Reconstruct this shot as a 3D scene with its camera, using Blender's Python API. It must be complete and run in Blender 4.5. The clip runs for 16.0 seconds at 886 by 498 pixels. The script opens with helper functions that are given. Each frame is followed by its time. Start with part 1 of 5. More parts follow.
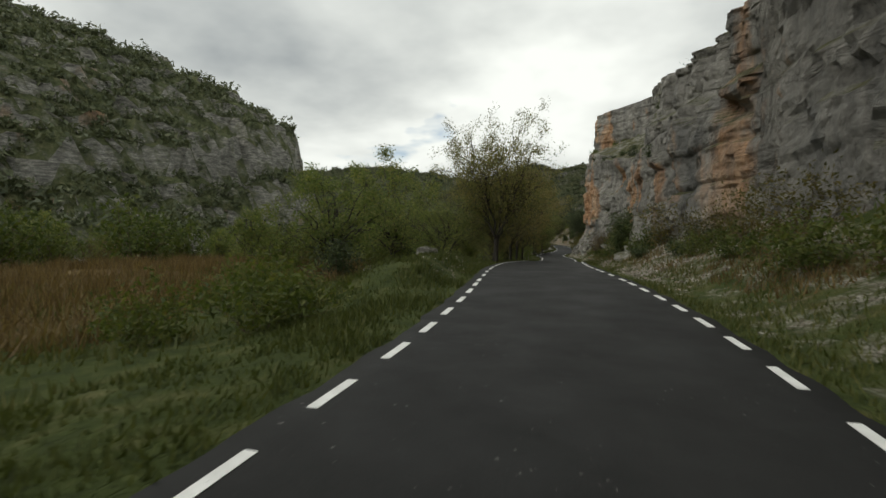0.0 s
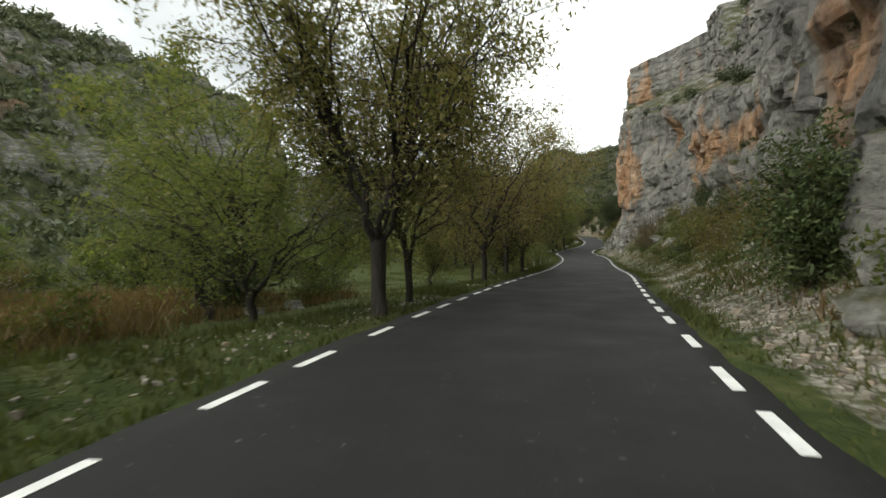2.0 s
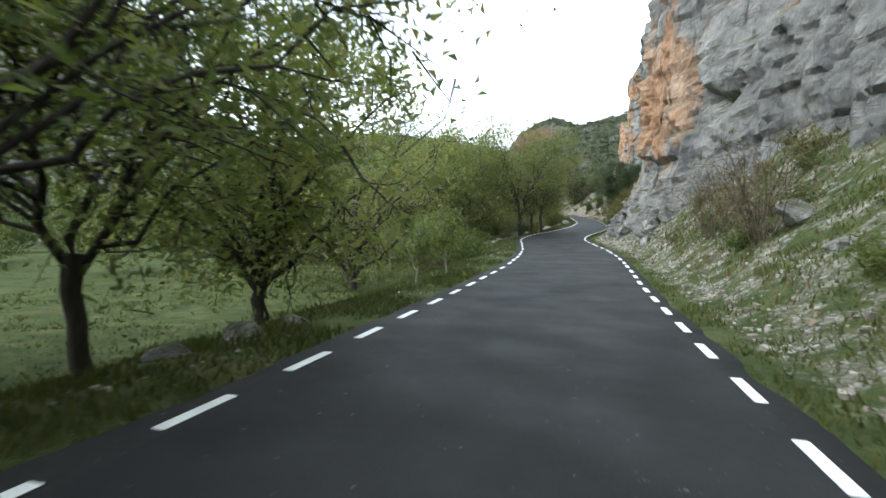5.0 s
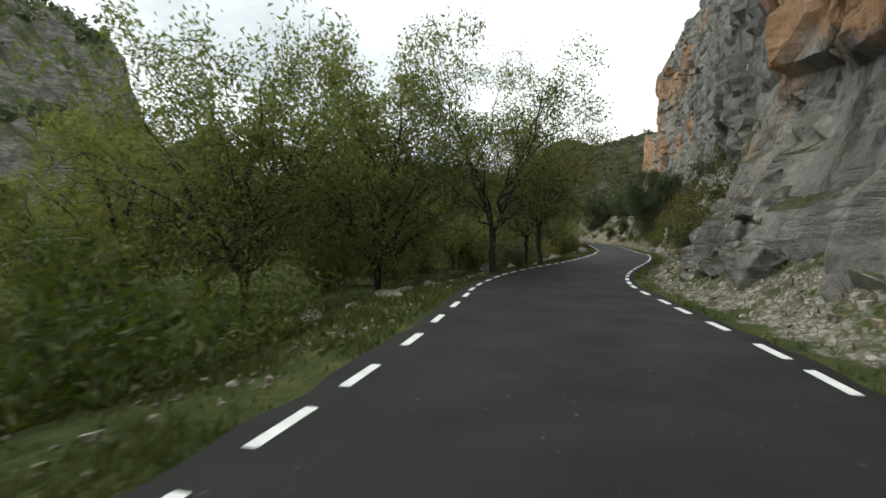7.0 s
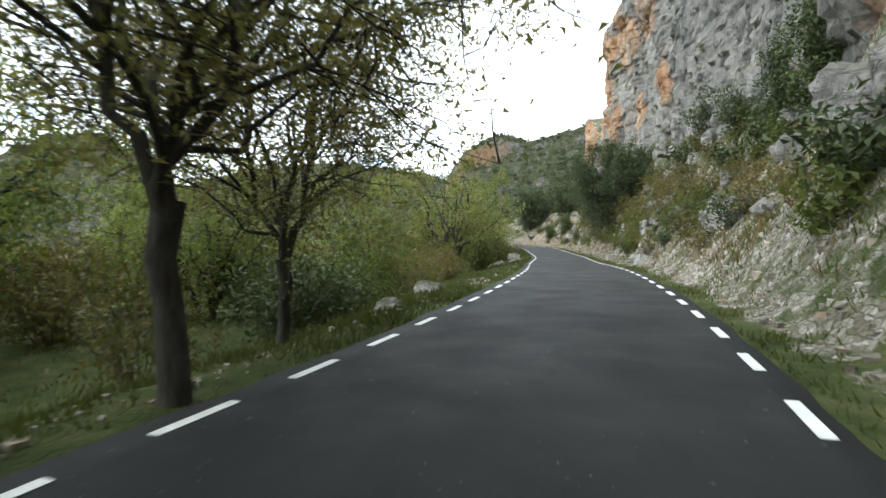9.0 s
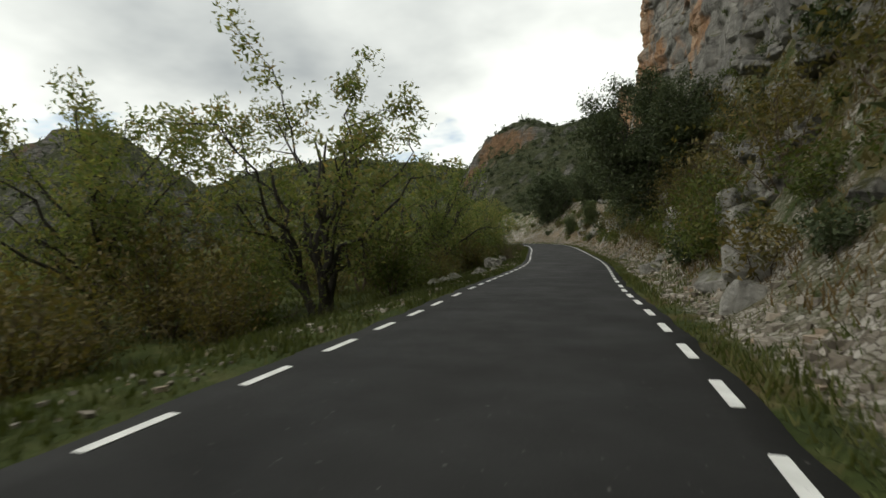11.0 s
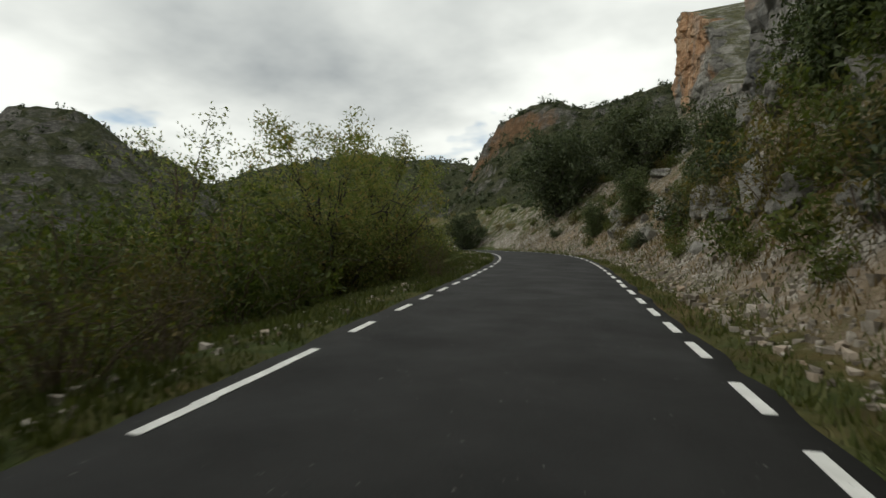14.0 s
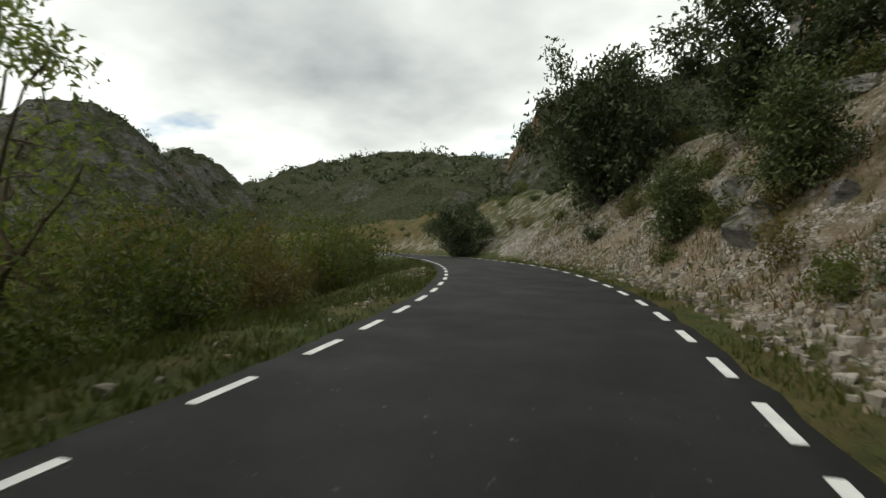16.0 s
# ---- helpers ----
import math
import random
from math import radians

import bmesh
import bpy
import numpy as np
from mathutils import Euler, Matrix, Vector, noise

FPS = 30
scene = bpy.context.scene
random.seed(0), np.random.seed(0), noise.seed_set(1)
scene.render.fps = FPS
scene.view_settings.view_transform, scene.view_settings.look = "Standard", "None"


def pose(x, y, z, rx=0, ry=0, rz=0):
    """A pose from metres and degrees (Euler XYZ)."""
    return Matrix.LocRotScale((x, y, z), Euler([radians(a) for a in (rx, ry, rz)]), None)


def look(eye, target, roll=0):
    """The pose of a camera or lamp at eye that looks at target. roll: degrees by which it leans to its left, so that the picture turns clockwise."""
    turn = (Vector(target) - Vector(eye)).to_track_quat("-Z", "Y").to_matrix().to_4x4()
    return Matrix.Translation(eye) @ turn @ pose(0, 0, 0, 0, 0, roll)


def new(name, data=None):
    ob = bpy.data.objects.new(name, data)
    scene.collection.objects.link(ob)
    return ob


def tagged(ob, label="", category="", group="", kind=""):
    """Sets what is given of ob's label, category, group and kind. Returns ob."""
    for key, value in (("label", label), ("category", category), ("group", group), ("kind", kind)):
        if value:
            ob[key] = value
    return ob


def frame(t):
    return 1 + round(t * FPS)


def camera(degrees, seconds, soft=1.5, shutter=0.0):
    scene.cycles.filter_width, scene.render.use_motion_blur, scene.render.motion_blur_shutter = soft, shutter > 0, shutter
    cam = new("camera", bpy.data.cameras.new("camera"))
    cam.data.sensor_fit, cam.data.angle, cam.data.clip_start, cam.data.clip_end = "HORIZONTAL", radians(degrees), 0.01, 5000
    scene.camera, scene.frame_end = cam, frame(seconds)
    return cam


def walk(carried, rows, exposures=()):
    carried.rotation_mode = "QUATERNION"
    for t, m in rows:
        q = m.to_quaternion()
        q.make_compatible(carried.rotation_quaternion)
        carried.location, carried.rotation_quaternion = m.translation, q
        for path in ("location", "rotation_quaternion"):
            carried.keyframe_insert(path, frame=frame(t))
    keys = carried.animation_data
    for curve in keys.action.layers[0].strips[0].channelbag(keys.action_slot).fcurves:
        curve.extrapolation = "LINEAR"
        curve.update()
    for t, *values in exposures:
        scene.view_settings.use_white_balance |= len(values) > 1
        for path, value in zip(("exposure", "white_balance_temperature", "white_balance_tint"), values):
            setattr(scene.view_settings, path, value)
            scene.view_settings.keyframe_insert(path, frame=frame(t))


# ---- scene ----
cam = camera(81.8, 16.0, 1.5, 0.15)

# time, eye, target, roll
PATH = [
    (0.0, (1.675, -3.467, 1.507), (-0.829, 6.214, 1.432), 0.91),
    (0.5, (1.719, 2.260, 1.589), (-1.122, 11.848, 1.526), 3.06),
    (1.0, (1.544, 8.698, 1.728), (-1.537, 18.211, 1.696), 1.91),
    (1.5, (1.398, 14.599, 1.900), (-1.719, 24.100, 1.777), -0.08),
    (2.0, (1.138, 21.250, 1.982), (-1.874, 30.785, 1.834), -1.49),
    (2.5, (0.914, 26.947, 1.961), (-1.922, 36.533, 1.717), -1.41),
    (3.0, (0.746, 33.095, 1.918), (-1.941, 42.720, 1.558), -1.52),
    (3.5, (0.702, 38.444, 1.814), (-1.914, 48.086, 1.373), 0.81),
    (4.0, (0.747, 43.908, 1.678), (-1.984, 53.509, 1.080), 1.14),
    (4.2, (0.758, 45.867, 1.675), (-2.024, 55.452, 1.051), 0.91),
    (6.3, (-0.510, 68.534, 0.999), (-3.681, 78.010, 0.620), -0.23),
    (6.5, (-0.682, 70.648, 1.039), (-3.890, 80.117, 0.782), -0.81),
    (7.0, (-0.935, 77.879, 0.991), (-4.154, 87.346, 0.986), 0.19),
    (7.5, (-0.909, 83.926, 1.165), (-4.122, 93.396, 1.272), -1.25),
    (8.0, (-1.137, 91.178, 1.206), (-4.093, 100.731, 1.107), -3.04),
    (8.5, (-1.416, 97.352, 1.331), (-3.915, 107.034, 1.335), -2.17),
    (9.0, (-1.591, 103.702, 1.499), (-3.724, 113.472, 1.564), -0.88),
    (9.2, (-1.487, 105.519, 1.578), (-3.614, 115.290, 1.640), 0.43),
    (11.3, (0.722, 128.137, 2.000), (-2.126, 137.723, 1.946), -1.56),
    (11.5, (0.641, 130.675, 2.038), (-2.165, 140.272, 1.858), -1.97),
    (12.0, (0.490, 137.294, 2.037), (-2.419, 146.862, 1.985), -0.85),
    (12.5, (0.274, 142.821, 2.075), (-2.641, 152.386, 1.951), -0.06),
    (13.0, (0.026, 149.255, 2.146), (-2.907, 158.815, 2.034), 1.06),
    (13.5, (-0.141, 154.791, 2.240), (-3.206, 164.310, 2.178), 1.06),
    (14.0, (-0.438, 161.000, 2.370), (-3.726, 170.444, 2.437), 0.34),
    (14.5, (-0.791, 166.568, 2.519), (-4.202, 175.965, 2.758), 0.05),
    (15.0, (-1.249, 172.524, 2.793), (-4.801, 181.871, 2.923), -0.62),
    (15.5, (-1.763, 177.208, 2.970), (-5.500, 186.483, 3.013), 0.17),
    (16.0, (-2.449, 182.574, 3.197), (-6.578, 191.682, 3.235), 0.78),
]

# exposure of the clip's camera on the way
EXPOSURES = [(0.0, -0.40, 6800.0, 6.0), (1.0, -0.30, 6800.0, 6.0), (1.5, -0.12, 6800.0, 6.0), (2.0, 0.38, 6700.0, 6.0), (2.5, 0.75, 6700.0, 6.0), (3.0, 0.92, 6400.0, 6.0), (3.5, 1.13, 5900.0, 6.0), (4.0, 1.50, 5600.0, 6.0), (5.2, 1.20, 5800.0, 6.0), (6.5, 0.38, 6500.0, 6.0), (7.0, 0.35, 6400.0, 6.0), (7.5, 0.50, 6400.0, 6.0), (8.0, 1.10, 6100.0, 6.0), (8.5, 1.52, 6300.0, 6.0), (9.0, 1.38, 6000.0, 6.0), (10.3, 0.70, 6300.0, 6.0), (11.3, -0.35, 6900.0, 6.0), (11.6, -0.15, 6900.0, 6.0), (12.0, 0.42, 7000.0, 6.0), (12.5, -0.22, 7000.0, 6.0), (13.0, -0.11, 7100.0, 6.0), (13.5, 0.09, 7000.0, 6.0), (14.0, -0.36, 6800.0, 6.0), (14.5, -0.41, 6800.0, 6.0), (15.0, 0.09, 7100.0, 6.0), (15.5, 0.09, 7000.0, 6.0), (16.0, -0.18, 6800.0, 6.0)]
walk(cam, [(t, look(eye, target, roll)) for t, eye, target, roll in PATH], EXPOSURES)

# ---- sky and light ----
SUN_ELEVATION, SUN_TURN = radians(46), radians(-128)


def make_world():
    world = bpy.data.worlds.new("overcast_sky")
    scene.world = world
    world.use_nodes = True
    nt = world.node_tree
    nt.nodes.clear()
    N, L = nt.nodes.new, nt.links.new
    out, bg = N("ShaderNodeOutputWorld"), N("ShaderNodeBackground")
    sky = N("ShaderNodeTexSky")
    sky.sky_type, sky.sun_disc, sky.sun_elevation, sky.sun_rotation = "NISHITA", False, SUN_ELEVATION, SUN_TURN
    blue = N("ShaderNodeVectorMath")
    blue.operation = "SCALE"
    blue.inputs["Scale"].default_value = 0.12
    L(sky.outputs["Color"], blue.inputs[0])
    co, sep = N("ShaderNodeTexCoord"), N("ShaderNodeSeparateXYZ")
    L(co.outputs["Generated"], sep.inputs[0])
    lift = N("ShaderNodeMath")
    lift.operation = "ADD"
    lift.inputs[1].default_value = 0.22
    L(sep.outputs["Z"], lift.inputs[0])
    low = N("ShaderNodeMath")
    low.operation = "MAXIMUM"
    low.inputs[1].default_value = 0.12
    L(lift.outputs[0], low.inputs[0])
    flat = N("ShaderNodeCombineXYZ")
    for k, axis in enumerate("XY"):
        d = N("ShaderNodeMath")
        d.operation = "DIVIDE"
        L(sep.outputs[axis], d.inputs[0])
        L(low.outputs[0], d.inputs[1])
        L(d.outputs[0], flat.inputs[k])

    def clouds(scale, detail, shift):
        m = N("ShaderNodeMapping")
        m.inputs["Location"].default_value = shift
        L(flat.outputs[0], m.inputs[0])
        n = N("ShaderNodeTexNoise")
        n.inputs["Scale"].default_value, n.inputs["Detail"].default_value, n.inputs["Roughness"].default_value = scale, detail, 0.5
        L(m.outputs[0], n.inputs["Vector"])
        return n.outputs["Fac"]

    ramp = N("ShaderNodeValToRGB")
    e = ramp.color_ramp.elements
    e[0].position, e[0].color = 0.24, (0.34, 0.37, 0.40, 1)
    e[1].position, e[1].color = 0.62, (0.93, 0.96, 0.96, 1)
    mid = e.new(0.47)
    mid.color = (0.66, 0.69, 0.70, 1)
    L(clouds(1.15, 5.0, (3.1, 1.7, 0.0)), ramp.inputs["Fac"])
    gap = N("ShaderNodeMapRange")
    gap.inputs["From Min"].default_value, gap.inputs["From Max"].default_value = 0.66, 0.74
    gap.inputs["To Max"].default_value = 0.75
    L(clouds(1.9, 4.0, (0.4, 7.3, 2.0)), gap.inputs["Value"])
    mix = N("ShaderNodeMix")
    mix.data_type = "RGBA"
    L(gap.outputs["Result"], mix.inputs["Factor"])
    L(ramp.outputs["Color"], mix.inputs[6])
    L(blue.outputs[0], mix.inputs[7])
    L(mix.outputs[2], bg.inputs["Color"])
    bg.inputs["Strength"].default_value = 1.4
    L(bg.outputs[0], out.inputs["Surface"])


make_world()
sun = new("sun", bpy.data.lights.new("sun", "SUN"))
sun.data.energy, sun.data.angle, sun.data.color = 1.5, radians(40), (1.0, 0.97, 0.92)
sun.matrix_world = look((0, 0, 0), (-math.sin(-SUN_TURN) * -math.cos(SUN_ELEVATION), -math.cos(SUN_TURN) * math.cos(SUN_ELEVATION), -math.sin(SUN_ELEVATION)))

# ---- noise ----


def lattice(ix, iy, iz, seed):
    h = (ix.astype(np.int64) * 374761393 + iy.astype(np.int64) * 668265263 + iz.astype(np.int64) * 2147483647 + seed * 974634777) & 0x7FFFFFFF
    h = ((h ^ (h >> 13)) * 1274126177) & 0x7FFFFFFF
    h = ((h ^ (h >> 16)) * 668265263) & 0x7FFFFFFF
    return (h & 0xFFFF) / 65535.0


def value_noise(p, seed=0):
    p = np.asarray(p, float)
    i = np.floor(p).astype(np.int64)
    f = p - i
    f = f * f * (3 - 2 * f)
    total = 0
    for a in (0, 1):
        for b in (0, 1):
            for c in (0, 1):
                w = (f[..., 0] if a else 1 - f[..., 0]) * (f[..., 1] if b else 1 - f[..., 1]) * (f[..., 2] if c else 1 - f[..., 2])
                total = total + w * lattice(i[..., 0] + a, i[..., 1] + b, i[..., 2] + c, seed)
    return total * 2 - 1


def fbm(p, octaves=4, seed=0, gain=0.5):
    p, total, amp = np.asarray(p, float), 0, 1.0
    for k in range(octaves):
        total = total + amp * value_noise(p * 2.0**k + 17.3 * k, seed + k)
        amp *= gain
    return total


def cells(p, seed=0):
    """Distance to the nearest cell point and that cell's own number."""
    p = np.asarray(p, float)
    i = np.floor(p).astype(np.int64)
    best, tag = np.full(p.shape[:-1], 9.0), np.zeros(p.shape[:-1])
    for a in (-1, 0, 1):
        for b in (-1, 0, 1):
            for c in (-1, 0, 1):
                j = i + (a, b, c)
                q = j + np.stack([lattice(j[..., 0], j[..., 1], j[..., 2], seed + s) for s in (1, 2, 3)], -1)
                d = ((p - q) ** 2).sum(-1)
                near = d < best
                best = np.where(near, d, best)
                tag = np.where(near, lattice(j[..., 0], j[..., 1], j[..., 2], seed + 9), tag)
    return np.sqrt(best), tag


def smooth(a, b, x):
    k = np.clip((np.asarray(x, float) - a) / (b - a), 0, 1)
    return k * k * (3 - 2 * k)


# ---- materials ----


class Nodes:
    """A small builder of node materials."""

    def __init__(self, name, rough=0.9, spec=0.3):
        self.mat = bpy.data.materials.new(name)
        self.mat.use_nodes = True
        self.nt = self.mat.node_tree
        self.bsdf = self.nt.nodes["Principled BSDF"]
        self.bsdf.inputs["Roughness"].default_value = rough
        self.bsdf.inputs["Specular IOR Level"].default_value = spec
        self.co = self.nt.nodes.new("ShaderNodeTexCoord").outputs["Object"]

    def put(self, value, socket):
        if hasattr(value, "is_linked"):
            self.nt.links.new(value, socket)
        elif isinstance(value, tuple) and len(value) == 3 and socket.type == "RGBA":
            socket.default_value = (*value, 1)
        else:
            socket.default_value = value

    def noise(self, scale, detail=4.0, rough=0.55, stretch=(1, 1, 1), shift=(0, 0, 0)):
        m, n = self.nt.nodes.new("ShaderNodeMapping"), self.nt.nodes.new("ShaderNodeTexNoise")
        m.inputs["Scale"].default_value, m.inputs["Location"].default_value = stretch, shift
        self.put(self.co, m.inputs["Vector"])
        self.put(m.outputs[0], n.inputs["Vector"])
        n.inputs["Scale"].default_value, n.inputs["Detail"].default_value, n.inputs["Roughness"].default_value = scale, detail, rough
        return n.outputs["Fac"]

    def voronoi(self, scale, feature="F1", output="Distance", stretch=(1, 1, 1)):
        m, n = self.nt.nodes.new("ShaderNodeMapping"), self.nt.nodes.new("ShaderNodeTexVoronoi")
        m.inputs["Scale"].default_value = stretch
        n.feature = feature
        self.put(self.co, m.inputs["Vector"])
        self.put(m.outputs[0], n.inputs["Vector"])
        n.inputs["Scale"].default_value = scale
        return n.outputs[output]

    def ramp(self, fac, stops):
        r = self.nt.nodes.new("ShaderNodeValToRGB")
        e = r.color_ramp.elements
        for k, (pos, col) in enumerate(stops):
            s = e[k] if k < 2 else e.new(pos)
            s.position, s.color = pos, (*col, 1)
        self.put(fac, r.inputs["Fac"])
        return r.outputs["Color"]

    def span(self, fac, a, b, lo=0.0, hi=1.0):
        r = self.nt.nodes.new("ShaderNodeMapRange")
        self.put(fac, r.inputs["Value"])
        for k, v in (("From Min", a), ("From Max", b), ("To Min", lo), ("To Max", hi)):
            r.inputs[k].default_value = v
        return r.outputs["Result"]

    def mix(self, fac, a, b, kind="MIX"):
        m = self.nt.nodes.new("ShaderNodeMix")
        m.data_type, m.blend_type = "RGBA", kind
        self.put(fac, m.inputs["Factor"])
        self.put(a, m.inputs[6])
        self.put(b, m.inputs[7])
        return m.outputs[2]

    def math(self, op, a, b):
        m = self.nt.nodes.new("ShaderNodeMath")
        m.operation = op
        self.put(a, m.inputs[0])
        self.put(b, m.inputs[1])
        return m.outputs[0]

    def attribute(self, name):
        a = self.nt.nodes.new("ShaderNodeAttribute")
        a.attribute_name = name
        return a.outputs["Fac"]

    def island(self):
        return self.nt.nodes.new("ShaderNodeNewGeometry").outputs["Random Per Island"]

    def chance(self):
        return self.nt.nodes.new("ShaderNodeObjectInfo").outputs["Random"]

    def up(self):
        s = self.nt.nodes.new("ShaderNodeSeparateXYZ")
        self.put(self.nt.nodes.new("ShaderNodeNewGeometry").outputs["Normal"], s.inputs[0])
        return s.outputs["Z"]

    def bump(self, height, strength, distance):
        b = self.nt.nodes.new("ShaderNodeBump")
        b.inputs["Strength"].default_value, b.inputs["Distance"].default_value = strength, distance
        self.put(height, b.inputs["Height"])
        self.put(b.outputs[0], self.bsdf.inputs["Normal"])

    def done(self, color, rough=None):
        self.put(color, self.bsdf.inputs["Base Color"])
        if rough is not None:
            self.put(rough, self.bsdf.inputs["Roughness"])
        return self.mat


def asphalt_material():
    n = Nodes("asphalt", 0.8, 0.35)
    grain = n.noise(55, 3, 0.6)
    base = n.ramp(grain, [(0.3, (0.0045, 0.0046, 0.0045)), (0.7, (0.0125, 0.0127, 0.0122))])
    worn = n.ramp(n.noise(0.35, 4, 0.6, (1.6, 0.35, 1)), [(0.35, (0.75, 0.75, 0.75)), (0.65, (1.3, 1.28, 1.25))])
    col = n.mix(1.0, base, worn, "MULTIPLY")
    chips = n.span(n.noise(14, 2, 0.5), 0.72, 0.76)
    col = n.mix(chips, col, (0.11, 0.105, 0.10))
    n.bump(n.noise(70, 3, 0.6), 0.35, 0.01)
    return n.done(col, n.span(n.noise(0.8, 3), 0.3, 0.7, 0.72, 0.9))


def paint_material():
    n = Nodes("road_paint", 0.6, 0.4)
    wear = n.span(n.noise(9, 5, 0.7), 0.60, 0.72)
    col = n.mix(wear, n.ramp(n.noise(3, 3), [(0.3, (0.62, 0.62, 0.60)), (0.7, (0.80, 0.80, 0.78))]), (0.16, 0.16, 0.15))
    return n.done(col)


def ground_material():
    n = Nodes("grass_earth_and_stones", 0.95, 0.15)
    green = n.ramp(n.noise(1.3, 6, 0.65), [(0.3, (0.026, 0.036, 0.011)), (0.5, (0.052, 0.068, 0.019)), (0.72, (0.105, 0.105, 0.042))])
    dry = n.ramp(n.noise(0.8, 6, 0.7), [(0.3, (0.075, 0.050, 0.022)), (0.55, (0.14, 0.095, 0.042)), (0.75, (0.19, 0.150, 0.075))])
    stone = n.ramp(n.voronoi(7.0, "F1", "Color"), [(0.2, (0.17, 0.145, 0.115)), (0.5, (0.30, 0.275, 0.235)), (0.85, (0.43, 0.40, 0.355))])
    joint = n.span(n.voronoi(7.0, "DISTANCE_TO_EDGE", "Distance"), 0.0, 0.10)
    stone = n.mix(joint, (0.07, 0.058, 0.042), stone)
    earth = n.ramp(n.noise(2.5, 7, 0.7), [(0.3, (0.12, 0.088, 0.058)), (0.55, (0.24, 0.185, 0.128)), (0.75, (0.38, 0.315, 0.24))])
    axis = n.nt.nodes.new("ShaderNodeSeparateXYZ")
    n.put(n.co, axis.inputs[0])
    cut = n.math("MULTIPLY", n.math("MULTIPLY", n.span(axis.outputs["Y"], 148.0, 172.0), n.span(axis.outputs["Y"], 205.0, 218.0, 1.0, 0.0)), n.span(n.noise(0.5, 5, 0.65, shift=(1, 4, 2)), 0.46, 0.58))
    stone = n.mix(cut, stone, earth)
    patch = n.noise(0.55, 5, 0.65)
    dryness = n.span(n.math("ADD", n.attribute("dry"), n.math("MULTIPLY", patch, 0.9)), 0.75, 1.05)
    stony = n.span(n.math("ADD", n.attribute("stony"), n.math("MULTIPLY", n.noise(1.1, 6, 0.7, shift=(5, 2, 9)), 0.9)), 0.82, 1.0)
    col = n.mix(stony, n.mix(dryness, green, dry), stone)
    n.bump(n.math("ADD", n.noise(9, 6, 0.7), n.math("MULTIPLY", joint, 0.4)), 0.7, 0.12)
    return n.done(col)


def rock_material(name, warm=0.5, shift=(0, 0, 0), pale=1.0):
    """Grey limestone with rusty patches, dark upright streaks, open joints and pale fresh faces."""
    n = Nodes(name, 0.92, 0.2)
    grey = n.ramp(n.noise(0.35, 7, 0.62, (1, 1, 0.45), shift), [(0.30, (0.13 * pale, 0.13 * pale, 0.125 * pale)), (0.5, (0.218 * pale, 0.209 * pale, 0.190 * pale)), (0.70, (0.33 * pale, 0.318 * pale, 0.29 * pale))])
    rust = n.ramp(n.noise(0.9, 7, 0.66, (1, 1, 0.40), shift), [(0.25, (0.25, 0.128, 0.068)), (0.5, (0.41, 0.243, 0.140)), (0.75, (0.55, 0.415, 0.295))])
    where = n.math("ADD", n.noise(0.16, 6, 0.62, (1, 1, 0.42), shift), n.math("MULTIPLY", n.attribute("rust"), 0.45))
    col = n.mix(n.span(where, 0.68 - 0.2 * warm, 0.76 - 0.2 * warm), grey, rust)
    streak = n.noise(0.7, 6, 0.66, (1, 1, 0.07), shift)
    col = n.mix(n.span(streak, 0.52, 0.72, 0.0, 0.62), col, (0.075, 0.077, 0.078))
    wash = n.noise(0.5, 5, 0.6, (1, 1, 0.10), (4, 9, 2))
    col = n.mix(n.span(wash, 0.56, 0.72, 0.0, 0.45), col, (0.42 * pale, 0.40 * pale, 0.36 * pale))
    joint = n.noise(0.9, 6, 0.7, (1, 1, 0.22), (2, 5, 3))
    col = n.mix(n.span(joint, 0.33, 0.40, 0.75, 0.0), col, (0.05, 0.045, 0.038))
    level = n.noise(0.55, 7, 0.7, (0.35, 0.35, 2.2), shift)
    col = n.mix(n.span(level, 0.32, 0.40, 0.6, 0.0), col, (0.055, 0.05, 0.043))
    moss = n.math("MULTIPLY", n.span(n.up(), 0.40, 0.75), n.span(n.noise(0.7, 5, 0.65), 0.36, 0.52))
    col = n.mix(moss, col, n.ramp(n.noise(3, 4), [(0.3, (0.035, 0.04, 0.016)), (0.7, (0.12, 0.115, 0.055))]))
    speck = n.noise(4.0, 7, 0.72)
    col = n.mix(1.0, col, n.ramp(speck, [(0.3, (0.80, 0.80, 0.80)), (0.65, (1.12, 1.12, 1.12))]), "MULTIPLY")
    edge = n.math("ADD", n.voronoi(0.5, "DISTANCE_TO_EDGE", "Distance", (1, 0.8, 1.25)), n.math("MULTIPLY", n.math("SUBTRACT", n.noise(2.2, 7, 0.7), 0.5), 0.30))
    col = n.mix(n.span(edge, -0.02, 0.05, 0.28, 0.0), col, (0.05, 0.046, 0.04))
    h = n.math("ADD", n.math("MULTIPLY", n.noise(2.6, 9, 0.70, (1, 1, 0.7)), 0.8), n.math("MULTIPLY", n.span(joint, 0.3, 0.45), 0.5))
    h = n.math("ADD", h, n.math("MULTIPLY", n.span(level, 0.3, 0.46), 0.3))
    h = n.math("ADD", h, n.math("MULTIPLY", n.span(edge, -0.05, 0.16), 0.22))
    n.bump(h, 1.0, 0.36)
    return n.done(col)


def bark_material(name, dark, light):
    n = Nodes(name, 0.95, 0.15)
    col = n.ramp(n.noise(9, 6, 0.7, (1, 1, 0.22)), [(0.3, dark), (0.7, light)])
    n.bump(n.noise(12, 6, 0.7, (1, 1, 0.25)), 0.8, 0.03)
    return n.done(col)


